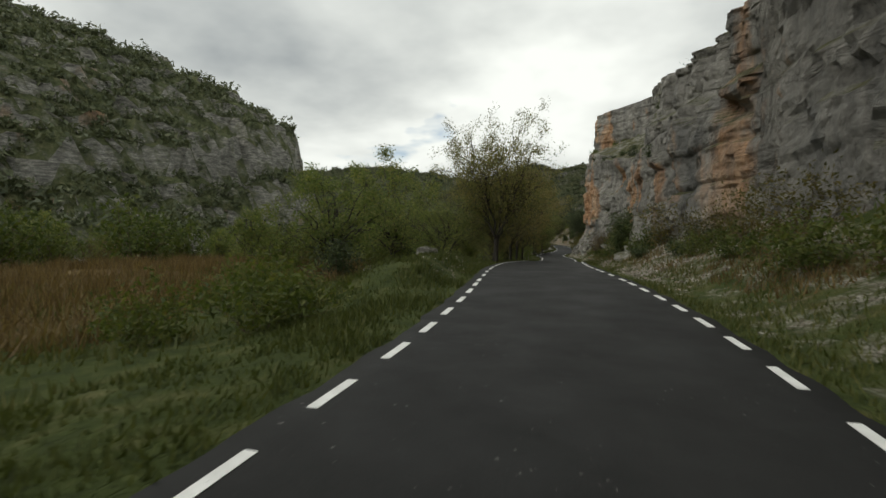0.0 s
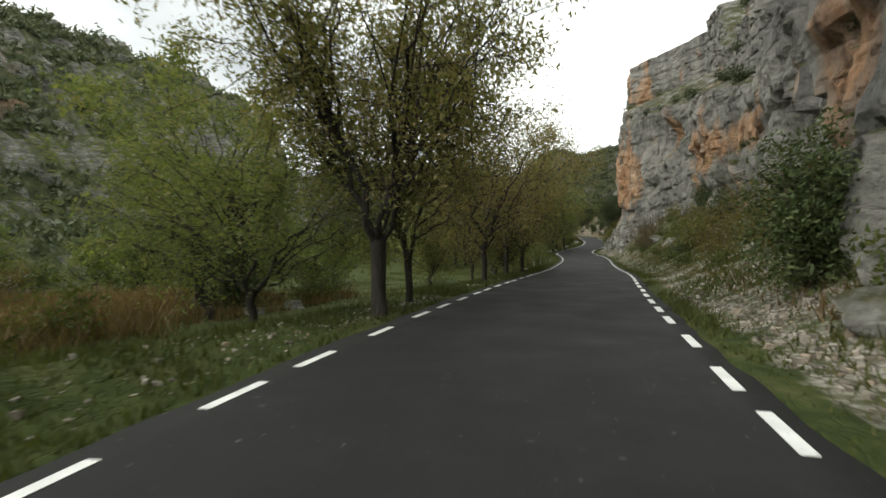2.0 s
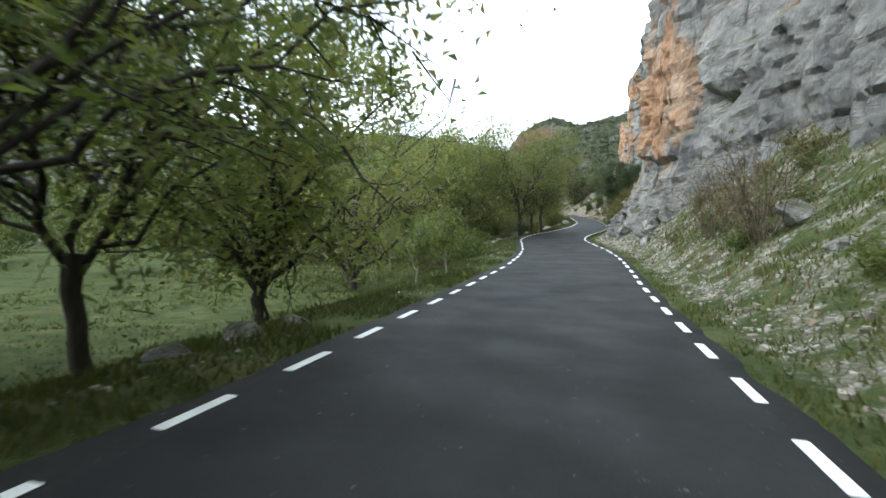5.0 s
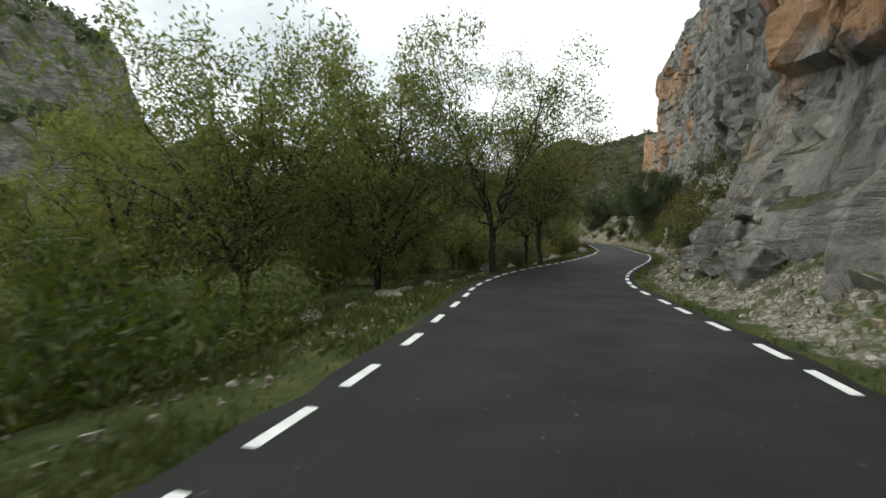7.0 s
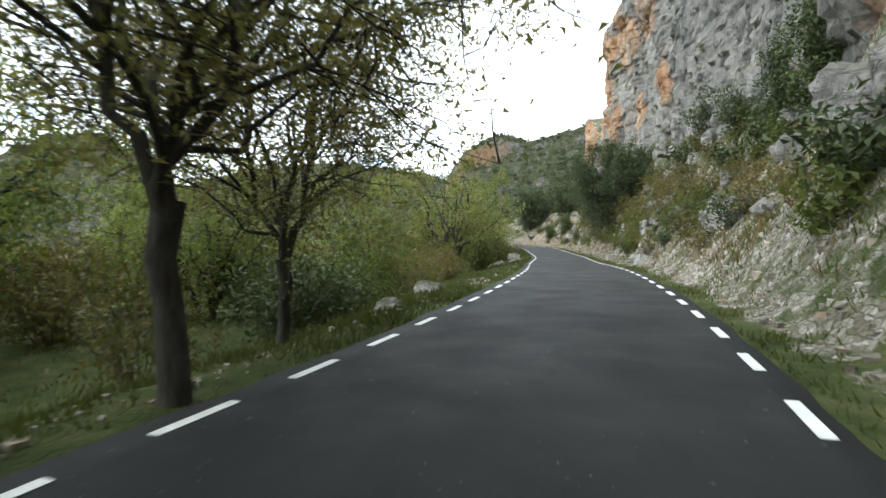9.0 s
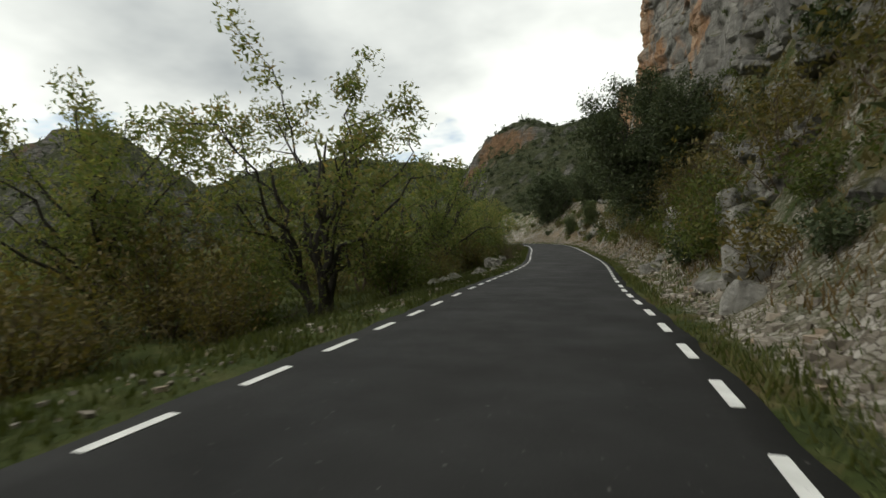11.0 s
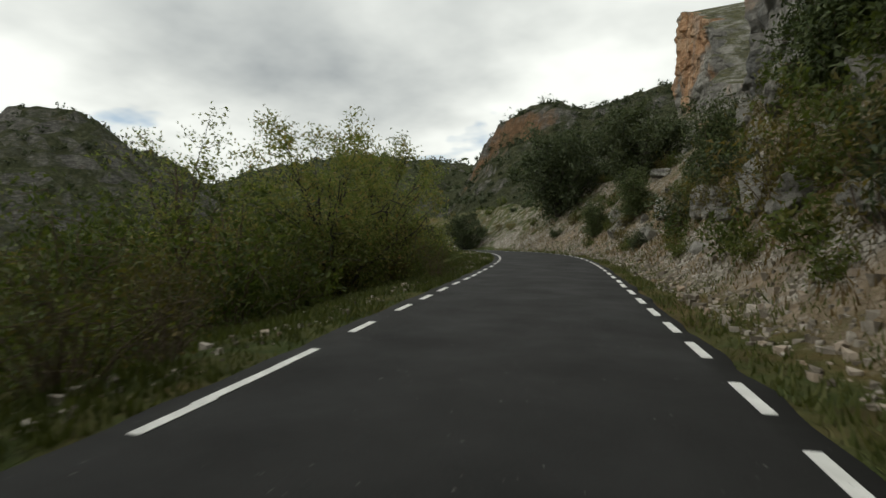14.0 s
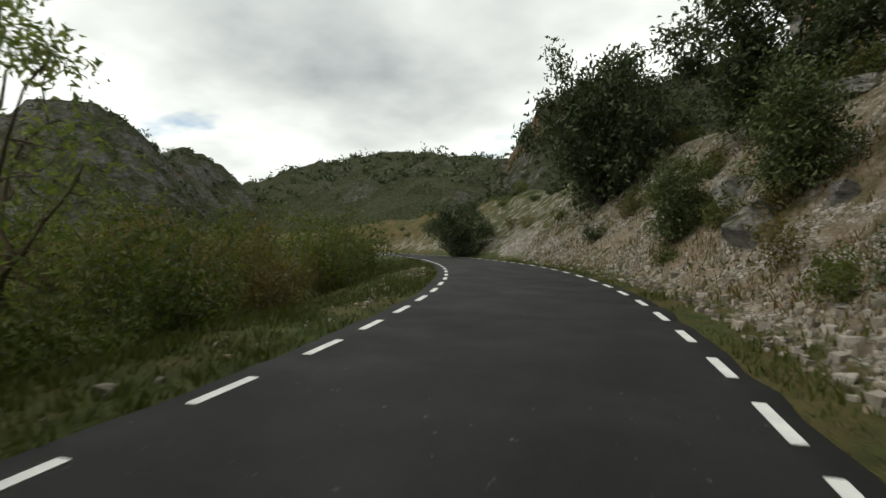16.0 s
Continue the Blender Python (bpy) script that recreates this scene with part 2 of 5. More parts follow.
def leaf_material(name, stops, through_light=0.35):
    n = Nodes(name, 0.6, 0.25)
    rough_patch = n.noise(0.6, 3)
    pick = n.math("ADD", n.math("MULTIPLY", n.island(), 0.7), n.math("MULTIPLY", rough_patch, 0.45))
    pick = n.math("ADD", n.math("SUBTRACT", pick, 0.14), n.math("MULTIPLY", n.math("SUBTRACT", n.chance(), 0.5), 0.3))
    col = n.ramp(pick, stops)
    n.done(col)
    t, m = n.nt.nodes.new("ShaderNodeBsdfTranslucent"), n.nt.nodes.new("ShaderNodeMixShader")
    n.put(n.mix(1.0, col, (1.25, 1.3, 0.7), "MULTIPLY"), t.inputs["Color"])
    m.inputs[0].default_value = through_light
    n.put(n.bsdf.outputs[0], m.inputs[1])
    n.put(t.outputs[0], m.inputs[2])
    n.put(m.outputs[0], n.nt.nodes["Material Output"].inputs["Surface"])
    return n.mat


ASPHALT, PAINT, GROUND = asphalt_material(), paint_material(), ground_material()
CLIFF = rock_material("grey_and_rusty_limestone", 0.17, pale=1.10)
GREY_ROCK = rock_material("mossy_limestone", 0.15, (5, 2, 7), 1.5)
BOULDER = rock_material("pale_limestone", 0.2, (9, 1, 4), 1.5)
BARK = bark_material("walnut_bark", (0.022, 0.019, 0.016), (0.085, 0.076, 0.066))
TWIG = bark_material("dry_twig", (0.06, 0.045, 0.032), (0.16, 0.125, 0.09))
PALE_BARK = bark_material("pale_bark", (0.16, 0.15, 0.13), (0.42, 0.40, 0.36))
WALNUT_LEAF = leaf_material("walnut_leaf", [(0.05, (0.091, 0.125, 0.041)), (0.45, (0.154, 0.181, 0.064)), (0.8, (0.236, 0.223, 0.094)), (1.0, (0.302, 0.180, 0.085))], 0.5)
WALNUT_DRY = leaf_material("thinning_walnut_leaf", [(0.05, (0.103, 0.116, 0.041)), (0.45, (0.181, 0.178, 0.063)), (0.8, (0.248, 0.207, 0.091)), (1.0, (0.278, 0.172, 0.085))], 0.45)
WALNUT_BROWN = leaf_material("browning_walnut_leaf", [(0.05, (0.105, 0.110, 0.045)), (0.45, (0.185, 0.165, 0.070)), (0.8, (0.255, 0.200, 0.095)), (1.0, (0.29, 0.185, 0.10))], 0.45)
BUSH_LEAF = leaf_material("bush_leaf", [(0.05, (0.041, 0.060, 0.016)), (0.5, (0.085, 0.108, 0.027)), (0.85, (0.136, 0.138, 0.042)), (1.0, (0.174, 0.121, 0.047))], 0.4)
OAK_LEAF = leaf_material("holm_oak_leaf", [(0.05, (0.030, 0.043, 0.020)), (0.5, (0.058, 0.076, 0.034)), (0.9, (0.088, 0.104, 0.050)), (1.0, (0.10, 0.11, 0.055))], 0.2)
RUST_LEAF = leaf_material("autumn_leaf", [(0.05, (0.064, 0.064, 0.022)), (0.5, (0.116, 0.097, 0.035)), (0.85, (0.172, 0.127, 0.044)), (1.0, (0.116, 0.127, 0.039))], 0.4)
JUNIPER_LEAF = leaf_material("juniper_needles", [(0.05, (0.031, 0.046, 0.018)), (0.5, (0.066, 0.090, 0.031)), (1.0, (0.116, 0.132, 0.050))], 0.15)
GRASS = leaf_material("grass_blade", [(0.05, (0.043, 0.055, 0.014)), (0.5, (0.078, 0.092, 0.025)), (0.85, (0.129, 0.125, 0.047)), (1.0, (0.203, 0.172, 0.094))], 0.3)
REED = leaf_material("dry_reed", [(0.05, (0.090, 0.060, 0.026)), (0.5, (0.165, 0.112, 0.050)), (0.85, (0.235, 0.180, 0.090)), (1.0, (0.12, 0.13, 0.04))], 0.3)
SHRUB = leaf_material("hill_shrub", [(0.05, (0.020, 0.029, 0.013)), (0.5, (0.047, 0.061, 0.028)), (1.0, (0.095, 0.104, 0.050))], 0.15)
HILL_OAK = leaf_material("grey_green_hill_scrub", [(0.05, (0.045, 0.056, 0.032)), (0.5, (0.088, 0.104, 0.058)), (1.0, (0.150, 0.158, 0.088))], 0.15)

# ---- mesh helpers ----


def mesh_of(name, verts, faces, material, shade=False, loops=None):
    """A mesh from arrays of verts and of faces that all have the same number of corners."""
    verts, faces = np.asarray(verts, np.float32), np.asarray(faces, np.int32)
    me = bpy.data.meshes.new(name)
    count, corners = faces.shape
    me.vertices.add(len(verts))
    me.vertices.foreach_set("co", verts.ravel())
    me.loops.add(count * corners)
    me.loops.foreach_set("vertex_index", faces.ravel())
    me.polygons.add(count)
    me.polygons.foreach_set("loop_start", np.arange(count, dtype=np.int32) * corners)
    me.polygons.foreach_set("use_smooth", np.full(count, shade))
    me.update(calc_edges=True)
    me.materials.append(material)
    return me


def measure_of(me, name, values):
    a = me.attributes.new(name, "FLOAT", "POINT")
    a.data.foreach_set("value", np.asarray(values, np.float32).ravel())


def child(name, data, parent, label=""):
    ob = new(name, data)
    ob.parent = parent
    return tagged(ob, label)


def grid_faces(rows, cols):
    a = (np.arange(rows - 1)[:, None] * cols + np.arange(cols - 1)).ravel()
    return np.stack([a, a + 1, a + cols + 1, a + cols], 1)


# ---- the road's line: y, x and z of its middle ----
ROAD = [
    (0, 1.70, -0.12),
    (5, 1.66, 0.07),
    (10, 1.37, 0.26),
    (15, 0.87, 0.40),
    (20, 0.36, 0.47),
    (25, -0.01, 0.48),
    (30, -0.17, 0.45),
    (35, -0.23, 0.38),
    (40, -0.21, 0.29),
    (45, -0.14, 0.18),
    (50, -0.15, 0.03),
    (55, -0.25, -0.15),
    (60, -0.39, -0.31),
    (65, -0.53, -0.43),
    (70, -0.65, -0.50),
    (75, -0.72, -0.51),
    (80, -0.89, -0.45),
    (85, -1.36, -0.36),
    (90, -2.13, -0.28),
    (95, -2.88, -0.18),
    (100, -2.97, -0.06),
    (105, -2.53, 0.05),
    (110, -1.87, 0.15),
    (115, -1.33, 0.26),
    (120, -0.97, 0.36),
    (125, -0.73, 0.44),
    (130, -0.63, 0.50),
    (135, -0.70, 0.53),
    (140, -0.89, 0.56),
    (145, -0.99, 0.60),
    (150, -0.99, 0.65),
    (155, -1.03, 0.73),
    (160, -1.22, 0.84),
    (165, -1.61, 1.00),
    (170, -2.13, 1.20),
    (175, -2.65, 1.39),
    (180, -3.17, 1.57),
    (185, -3.78, 1.76),
    (190, -4.56, 1.95),
    (195, -5.74, 2.15),
    (200, -7.53, 2.32),
    (205, -9.91, 2.46),
    (210, -12.86, 2.56),
    (215, -16.33, 2.65),
    (220, -20.29, 2.72),
    (225, -24.68, 2.78),
    (230, -29.46, 2.83),
    (235, -34.62, 2.88),
    (240, -40.13, 2.92),
    (245, -45.99, 2.96),
]
ROAD_Y, ROAD_X, ROAD_Z = np.array(ROAD, float).T
# before the start and past the bend it runs on straight
ROAD_Y = np.concatenate([[-400, -60, -30], ROAD_Y, [252, 262]])
ROAD_X = np.concatenate([[1.9, 1.9, 1.9], ROAD_X, [-56, -74]])
ROAD_Z = np.concatenate([[-4, -1.6, -0.9], ROAD_Z, [3.0, 3.1]])


def bent(y, v):
    """Cubic through the road's knots."""
    y = np.asarray(y, float)
    k = np.gradient(v, ROAD_Y)
    i = np.clip(np.searchsorted(ROAD_Y, y) - 1, 0, len(ROAD_Y) - 2)
    h = ROAD_Y[i + 1] - ROAD_Y[i]
    u = np.clip((y - ROAD_Y[i]) / h, 0, 1)
    return (2 * u**3 - 3 * u**2 + 1) * v[i] + (u**3 - 2 * u**2 + u) * h * k[i] + (3 * u**2 - 2 * u**3) * v[i + 1] + (u**3 - u**2) * h * k[i + 1]


LINE_Y = np.concatenate([np.arange(-60, 245, 0.25), np.arange(245, 262, 0.25)])
LINE_X, LINE_Z = bent(LINE_Y, ROAD_X), bent(LINE_Y, ROAD_Z)
TANGENT = np.stack([np.gradient(LINE_X, LINE_Y), np.ones_like(LINE_Y)], 1)
TANGENT /= np.linalg.norm(TANGENT, axis=1)[:, None]
LENGTH = np.concatenate([[0], np.cumsum(np.hypot(np.diff(LINE_X), np.diff(LINE_Y)))])


def beside(x, y):
    """Signed distance from the road's middle (right positive), and y and z of the nearest point of it."""
    x, y = np.asarray(x, float), np.asarray(y, float)
    shape, x, y = x.shape, x.ravel(), y.ravel()
    d, sy, sz = np.empty(len(x)), np.empty(len(x)), np.empty(len(x))
    step = 4
    for k in range(0, len(x), 20000):
        a, b = x[k : k + 20000], y[k : k + 20000]
        i = np.argmin((a[:, None] - LINE_X[::step]) ** 2 + (b[:, None] - LINE_Y[::step]) ** 2, 1) * step
        t = TANGENT[i]
        dx, dy = a - LINE_X[i], b - LINE_Y[i]
        along = dx * t[:, 0] + dy * t[:, 1]
        d[k : k + 20000] = dx * t[:, 1] - dy * t[:, 0]
        sy[k : k + 20000] = LINE_Y[i] + along * t[:, 1]
        sz[k : k + 20000] = np.interp(LINE_Y[i] + along * t[:, 1], LINE_Y, LINE_Z)
    return d.reshape(shape), sy.reshape(shape), sz.reshape(shape)


# foot of the right-hand wall: y, distance from the road's middle, height over the road, top of the wall
WALL = np.array([
    (-60, 9.0, 2.5, 31.5), (0, 8.6, 2.4, 31.5), (20, 8.0, 2.2, 31.5), (32, 7.2, 2.2, 31.5), (45, 8.8, 2.6, 31.5), (58, 9.2, 3.2, 31.5), (66, 9.6, 4.6, 31.5),
    (78, 8.0, 4.6, 31.5), (86, 5.4, 1.8, 31.5), (92, 4.8, 1.4, 32), (97, 5.4, 1.8, 31.5), (101, 6.2, 2.6, 31), (104, 6.4, 3.4, 31), (112, 6.2, 4.6, 31), (118, 6.4, 5.6, 31), (122, 8.4, 6.5, 32), (126, 9.0, 7.5, 34),
    (141, 9.3, 10.5, 36), (160, 9.5, 11.0, 37), (175, 9.8, 10.4, 37), (184, 9.6, 9.6, 36.5), (189, 10.4, 8.8, 36), (192, 11.6, 8.2, 36), (200, 10.5, 6.8, 30), (215, 10.0, 6.0, 20), (262, 10.0, 4.5, 20)], float)


def wall_foot(y):
    return [np.interp(y, WALL[:, 0], WALL[:, k]) for k in (1, 2, 3)]


def ground_height(x, y):
    """Height of the ground, and how dry and how stony it is."""
    x, y = np.asarray(x, float), np.asarray(y, float)
    d, sy, sz = beside(x, y)
    p = np.stack([x, y, 0 * x], -1)
    rough = fbm(p / 3.0, 4, 3)
    wide = fbm(p / 25.0, 3, 8)
    # left: a verge, a bank and the valley floor
    a = -d
    bank = np.interp(sy, [-60, 40, 75, 100, 130, 160, 200, 262], [0.9, 0.8, 1.2, 1.3, 1.1, 1.0, 1.2, 1.4])
    left = -0.04 - bank * smooth(3.3, 9.0, a) + 0.15 * smooth(3.4, 5, a) * rough + smooth(8, 30, a) * 0.5 * wide
    left = left + 0.8 * smooth(3.2, 4.6, a) * (1 - smooth(5.2, 8, a)) * smooth(7, 14, sy) * (1 - smooth(22, 31, sy))
    left = left - 1.0 * smooth(20, 60, a) - 1.5 * smooth(60, 160, a)
    # right: a verge, then rubble slope up to the foot of the wall
    foot, rise, _ = wall_foot(sy)
    slope = np.clip((d - 3.6) / (foot - 3.4), 0, np.interp(sy, [168, 190], [1.8, 1.05])) ** np.interp(sy, [100, 122, 140, 190, 205], [1.15, 1.2, 1.6, 1.5, 1.1]) * rise
    right = -0.04 + slope + (0.10 + 0.35 * smooth(4.2, 8, d)) * smooth(3.3, 5, d) * rough
    z = sz + np.where(d < 0, left, np.minimum(right, 13.5))
    z = np.where(np.abs(d + 0.04) < 2.85, sz - 0.06, z)
    stony_r = np.interp(sy, [-60, 10, 18, 45, 70, 85, 100, 115, 135, 200, 262], [0.15, 0.24, 0.46, 0.38, 0.3, 0.42, 0.36, 0.36, 0.31, 0.46, 0.18]) + 0.12 * (1 - smooth(5.0, 6.5, d)) * smooth(105, 125, sy)
    stony = np.where(d > 0, np.where(sy < 145, np.maximum(stony_r, 0.36) * smooth(2.7, 3.3, d), stony_r * smooth(3.0, 4.4, d)) + 0.05, 0.22 * smooth(2.8, 3.4, a) * (1 - smooth(4.5, 6.5, a)))
    dry = np.where(d > 0, np.interp(sy, [20, 40, 95, 125], [0.28, 0.10, 0.12, 0.30]) + 0.1 * wide, 0.18 + 0.5 * smooth(9, 16, a) * (1 - smooth(36, 52, sy)) + 0.1 * wide)
    dry = dry + 0.10 * smooth(120, 150, sy)
    return z, dry, stony


def ground_z(x, y):
    z = ground_height(np.array([x], float), np.array([y], float))[0]
    return float(z[0])


def build_ground():
    xs = np.unique(np.concatenate([-np.geomspace(60, 3000, 22), np.arange(-60, -14, 1.3), np.arange(-14, 14, 0.4), np.arange(14, 60, 2.0), np.geomspace(60, 3000, 20)]).round(3))
    ys = np.unique(np.concatenate([-np.geomspace(30, 3000, 16), np.arange(-30, -4, 1.5), np.arange(-4, 215, 0.55), np.arange(215, 270, 0.8), np.geomspace(270, 3000, 24)]).round(3))
    X, Y = np.meshgrid(xs, ys)
    Z, dry, stony = ground_height(X, Y)
    me = mesh_of("ground", np.stack([X, Y, Z], -1).reshape(-1, 3), grid_faces(len(ys), len(xs)), GROUND, True)
    measure_of(me, "dry", dry)
    measure_of(me, "stony", stony)
    return tagged(new("ground", me), "grassy valley floor with dry reeds and stony verges", "ground", kind="structure")


build_ground()


def build_road():
    ok = (LINE_Y > -40) & (LINE_Y < 261)
    cx, cy, cz, t = LINE_X[ok], LINE_Y[ok], LINE_Z[ok], TANGENT[ok]
    n = len(cx)
    wob = np.stack([fbm(np.stack([cy / 0.8, 0 * cy + s * 31, 0 * cy], -1), 3, 5) for s in (0, 1)])
    across = [-2.80, -2.78, -2.3, -1.2, 0, 1.2, 2.3, 2.70, 2.72]
    verts = []
    for k, o in enumerate(across):
        edge = 0.06 * (-wob[0] if o < 0 else wob[1]) * (abs(o) > 2.6)
        off = o + edge
        crown = -0.015 * (o / 2.8) ** 2
        drop = -0.09 if o in (-2.80, 2.72) else 0.0
        verts.append(np.stack([cx + off * t[:, 1], cy - off * t[:, 0], cz + crown + drop], 1))
    V = np.stack(verts, 1).reshape(-1, 3)
    me = mesh_of("road", V, grid_faces(n, len(across)), ASPHALT, True)
    return tagged(new("road", me), "narrow dark asphalt road with dashed white edge lines", "road", kind="structure")


ROAD_OB = build_road()


def dash_mesh(length, width):
    bm = bmesh.new()
    bmesh.ops.create_cube(bm, size=1, matrix=Matrix.Diagonal((width, length, 0.006, 1)))
    bmesh.ops.bevel(bm, geom=[e for e in bm.edges if abs(e.verts[0].co.z - e.verts[1].co.z) > 0.001], offset=0.012, segments=1, affect="EDGES")
    me = bpy.data.meshes.new("edge_dash")
    bm.to_mesh(me)
    bm.free()
    me.materials.append(PAINT)
    return me


DASH = dash_mesh(0.92, 0.125)
# number and y of some dashes of the left and of the right line; the others lie evenly between them
DASH_LEFT = ((-8, -13.7), (0, 1.48), (1, 3.44), (6, 12.29), (7, 13.71), (10, 20), (11, 21.62), (13, 25.69), (14, 27.29), (16, 31.62), (17, 33.25), (19, 36.76), (20, 38.17), (22, 41.75), (23, 43.1), (25, 47.23), (26, 48.73), (40, 74.59), (41, 76.66), (44, 81.56), (45, 83.18), (48, 89.55), (49, 91.63), (52, 96.32), (53, 97.89), (55, 100.72), (59, 107.3), (60, 109.08), (74, 135.26), (75, 137.13), (77, 141.74), (78, 143.41), (80, 146.35), (81, 147.9), (84, 152.82), (85, 154.64), (87, 158.48), (88, 160.41), (92, 168.78), (93, 170.98), (96, 176.24), (97, 177.89), (99, 180.78), (100, 182.47), (102, 186.61), (103, 188.59), (109, 199), (114, 207.2), (119, 214.8), (124, 222), (129, 228.6), (134, 234.8), (139, 240.5))
DASH_RIGHT = ((-9, -13.7), (0, 3.41), (1, 5.22), (6, 13.64), (7, 15.15), (9, 19.75), (10, 21.34), (12, 25.59), (13, 27.19), (15, 31.45), (16, 33.08), (19, 38.04), (20, 39.72), (22, 43.05), (23, 44.5), (26, 49.42), (27, 51.03), (41, 76.86), (42, 78.44), (45, 83.97), (46, 85.42), (48, 89.36), (49, 90.85), (51, 94.9), (52, 96.35), (55, 101.39), (56, 102.89), (59, 108.7), (60, 110.66), (73, 135.72), (74, 137.59), (77, 142.33), (78, 144.32), (80, 147.34), (81, 149.04), (84, 154.16), (85, 156.09), (87, 159.5), (88, 161.27), (91, 166.21), (92, 168.16), (94, 171.39), (95, 173.05), (97, 176.51), (98, 177.88), (101, 182.67), (102, 184.28), (104, 187.18), (105, 188.88), (108, 194.1), (113, 202.6), (118, 210.7), (123, 218), (128, 224.9), (133, 231.4), (138, 237.6))


def lay_dashes():
    rng = np.random.default_rng(7)
    for side, known in ((-1, DASH_LEFT), (1, DASH_RIGHT)):
        number, place = np.array(known, float).T
        # on the left two dashes have been painted into one
        for k in [*range(int(number[0]), int(number[-1]) + 1), *([90.35, 90.65] if side < 0 else [])]:
            y0 = np.interp(k, number, place)
            s = np.interp(y0, LINE_Y, LENGTH)
            x, y, z = (np.interp(s, LENGTH, v) for v in (LINE_X, LINE_Y, LINE_Z))
            tx, ty = (np.interp(s, LENGTH, TANGENT[:, k2]) for k2 in (0, 1))
            o = side * (2.45 + rng.uniform(-0.015, 0.015))
            slope = np.interp(s + 0.5, LENGTH, LINE_Z) - np.interp(s - 0.5, LENGTH, LINE_Z)
            ob = child("edge_dash", DASH, ROAD_OB)
            ob.matrix_basis = Matrix.LocRotScale((x + o * ty, y - o * tx, z - 0.0055), Euler((math.atan(slope), 0, -math.atan2(tx, ty))), (1, rng.uniform(0.96, 1.05), 1))


# ---- cliffs ----


def rock_face(name, ys, low_x, up_x, base_z, ledge_z, top_z, material, seed, rows=(56, 12, 56), back=60.0, rust=None, lean=0.05, undercut=None):
    """A rock wall that faces the road (towards -x): a lower tier, a ledge that runs back and an upper tier, broken into columns, beds and blocks; its top runs back."""
    n1, n2, n3 = rows
    foot = base_z - 2.0
    rise = np.minimum(0.35 * np.abs(up_x - low_x) + 0.4, 4.0)
    shelf = np.minimum(ledge_z, top_z - rise - 1.0)
    t1, t2, t3 = np.linspace(0, 1, n1, endpoint=False), np.linspace(0, 1, n2, endpoint=False), np.linspace(0, 1, n3)
    Z = np.concatenate([foot[:, None] + (shelf - foot)[:, None] * t1, shelf[:, None] + rise[:, None] * t2, (shelf + rise)[:, None] + (top_z - shelf - rise)[:, None] * t3], 1)
    X = np.concatenate([low_x[:, None] + 0 * t1, low_x[:, None] + (up_x - low_x)[:, None] * t2, up_x[:, None] + 0 * t3], 1)
    X = X + lean * np.maximum(Z - base_z[:, None], 0)
    Y = np.repeat(ys[:, None], n1 + n2 + n3, 1)
    zero = 0 * Y
    p = np.stack([zero, Y, Z], -1)
    warp = fbm(p * (1, 0.16, 0.09), 3, seed)
    big = 0.55 * fbm(p * (1, 0.07, 0.05), 3, seed + 7)
    # tall columns between upright joints
    _, col = cells(np.stack([zero, Y / 3.4 + 0.35 * warp, Z / 11], -1), seed)
    _, slab = cells(np.stack([zero, Y / 1.5 + 0.3 * warp, Z / 4.2], -1), seed + 40)
    joint = np.abs(value_noise(np.stack([zero, Y / 2.7 + 0.5 * warp, Z / 15], -1), seed + 1))
    cleft = 0.75 * np.exp(-((joint / 0.05) ** 2))
    # beds that step in and out along nearly level joints
    level = Z / 1.9 + 0.8 * value_noise(np.stack([zero, Y / 17, Z / 9], -1), seed + 2)
    bed_no = np.floor(level)
    stretch = np.floor(Y / 8 + 0.5 * lattice(bed_no.astype(np.int64), 0 * bed_no.astype(np.int64), 0 * bed_no.astype(np.int64), seed + 5))
    bed = 0.55 * (lattice(bed_no.astype(np.int64), stretch.astype(np.int64), 0 * bed_no.astype(np.int64), seed) - 0.5)
    notch = 0.22 * np.exp(-(((level - bed_no) / 0.10) ** 2))
    _, block = cells(np.stack([zero, Y / 0.9 + 0.25 * warp, Z / 0.8], -1), seed + 20)
    hollow = np.maximum(fbm(p * (1, 0.10, 0.16), 2, seed + 12) - 0.42, 0) * 2.0
    if undercut is not None:
        hollow = hollow + undercut(Y, Z - base_z[:, None])
    out = big + 1.0 * (col - 0.5) + 0.40 * (slab - 0.5) + bed + 0.24 * (block - 0.5) + 0.10 * fbm(p / 0.55, 2, seed + 6) - cleft - notch - hollow
    X = X - out
    Y = Y + 0.20 * (block - 0.5) + 0.12 * fbm(p / 0.8 + 5.0, 2, seed + 31)
    backs = np.minimum([0.8, 2.5, 8.0, 20.0, 60.0], back * np.array([0.4, 0.6, 0.8, 0.9, 1.0]))
    tops = []
    for k, b in enumerate(backs):
        q = np.stack([ys / 6, 0 * ys + b / 6, 0 * ys], -1)
        tops.append(np.stack([X[:, -1] + b, ys, Z[:, -1] + 0.06 * min(b, 25) + 0.3 * fbm(q, 3, seed + 9)], -1))
    V = np.concatenate([np.stack([X, Y, Z], -1)] + [q[:, None] for q in tops], 1)
    cols = V.shape[1]
    me = mesh_of(name, V.reshape(-1, 3), grid_faces(len(ys), cols)[:, ::-1], material, False)
    r = 0.3 * np.maximum(hollow, 0) + 0.30 * (col - 0.5) + 0.22 * (slab - 0.5) + (0 if rust is None else rust(Y, Z))
    measure_of(me, "rust", np.concatenate([r, np.zeros((len(ys), len(backs)))], 1))
    return me


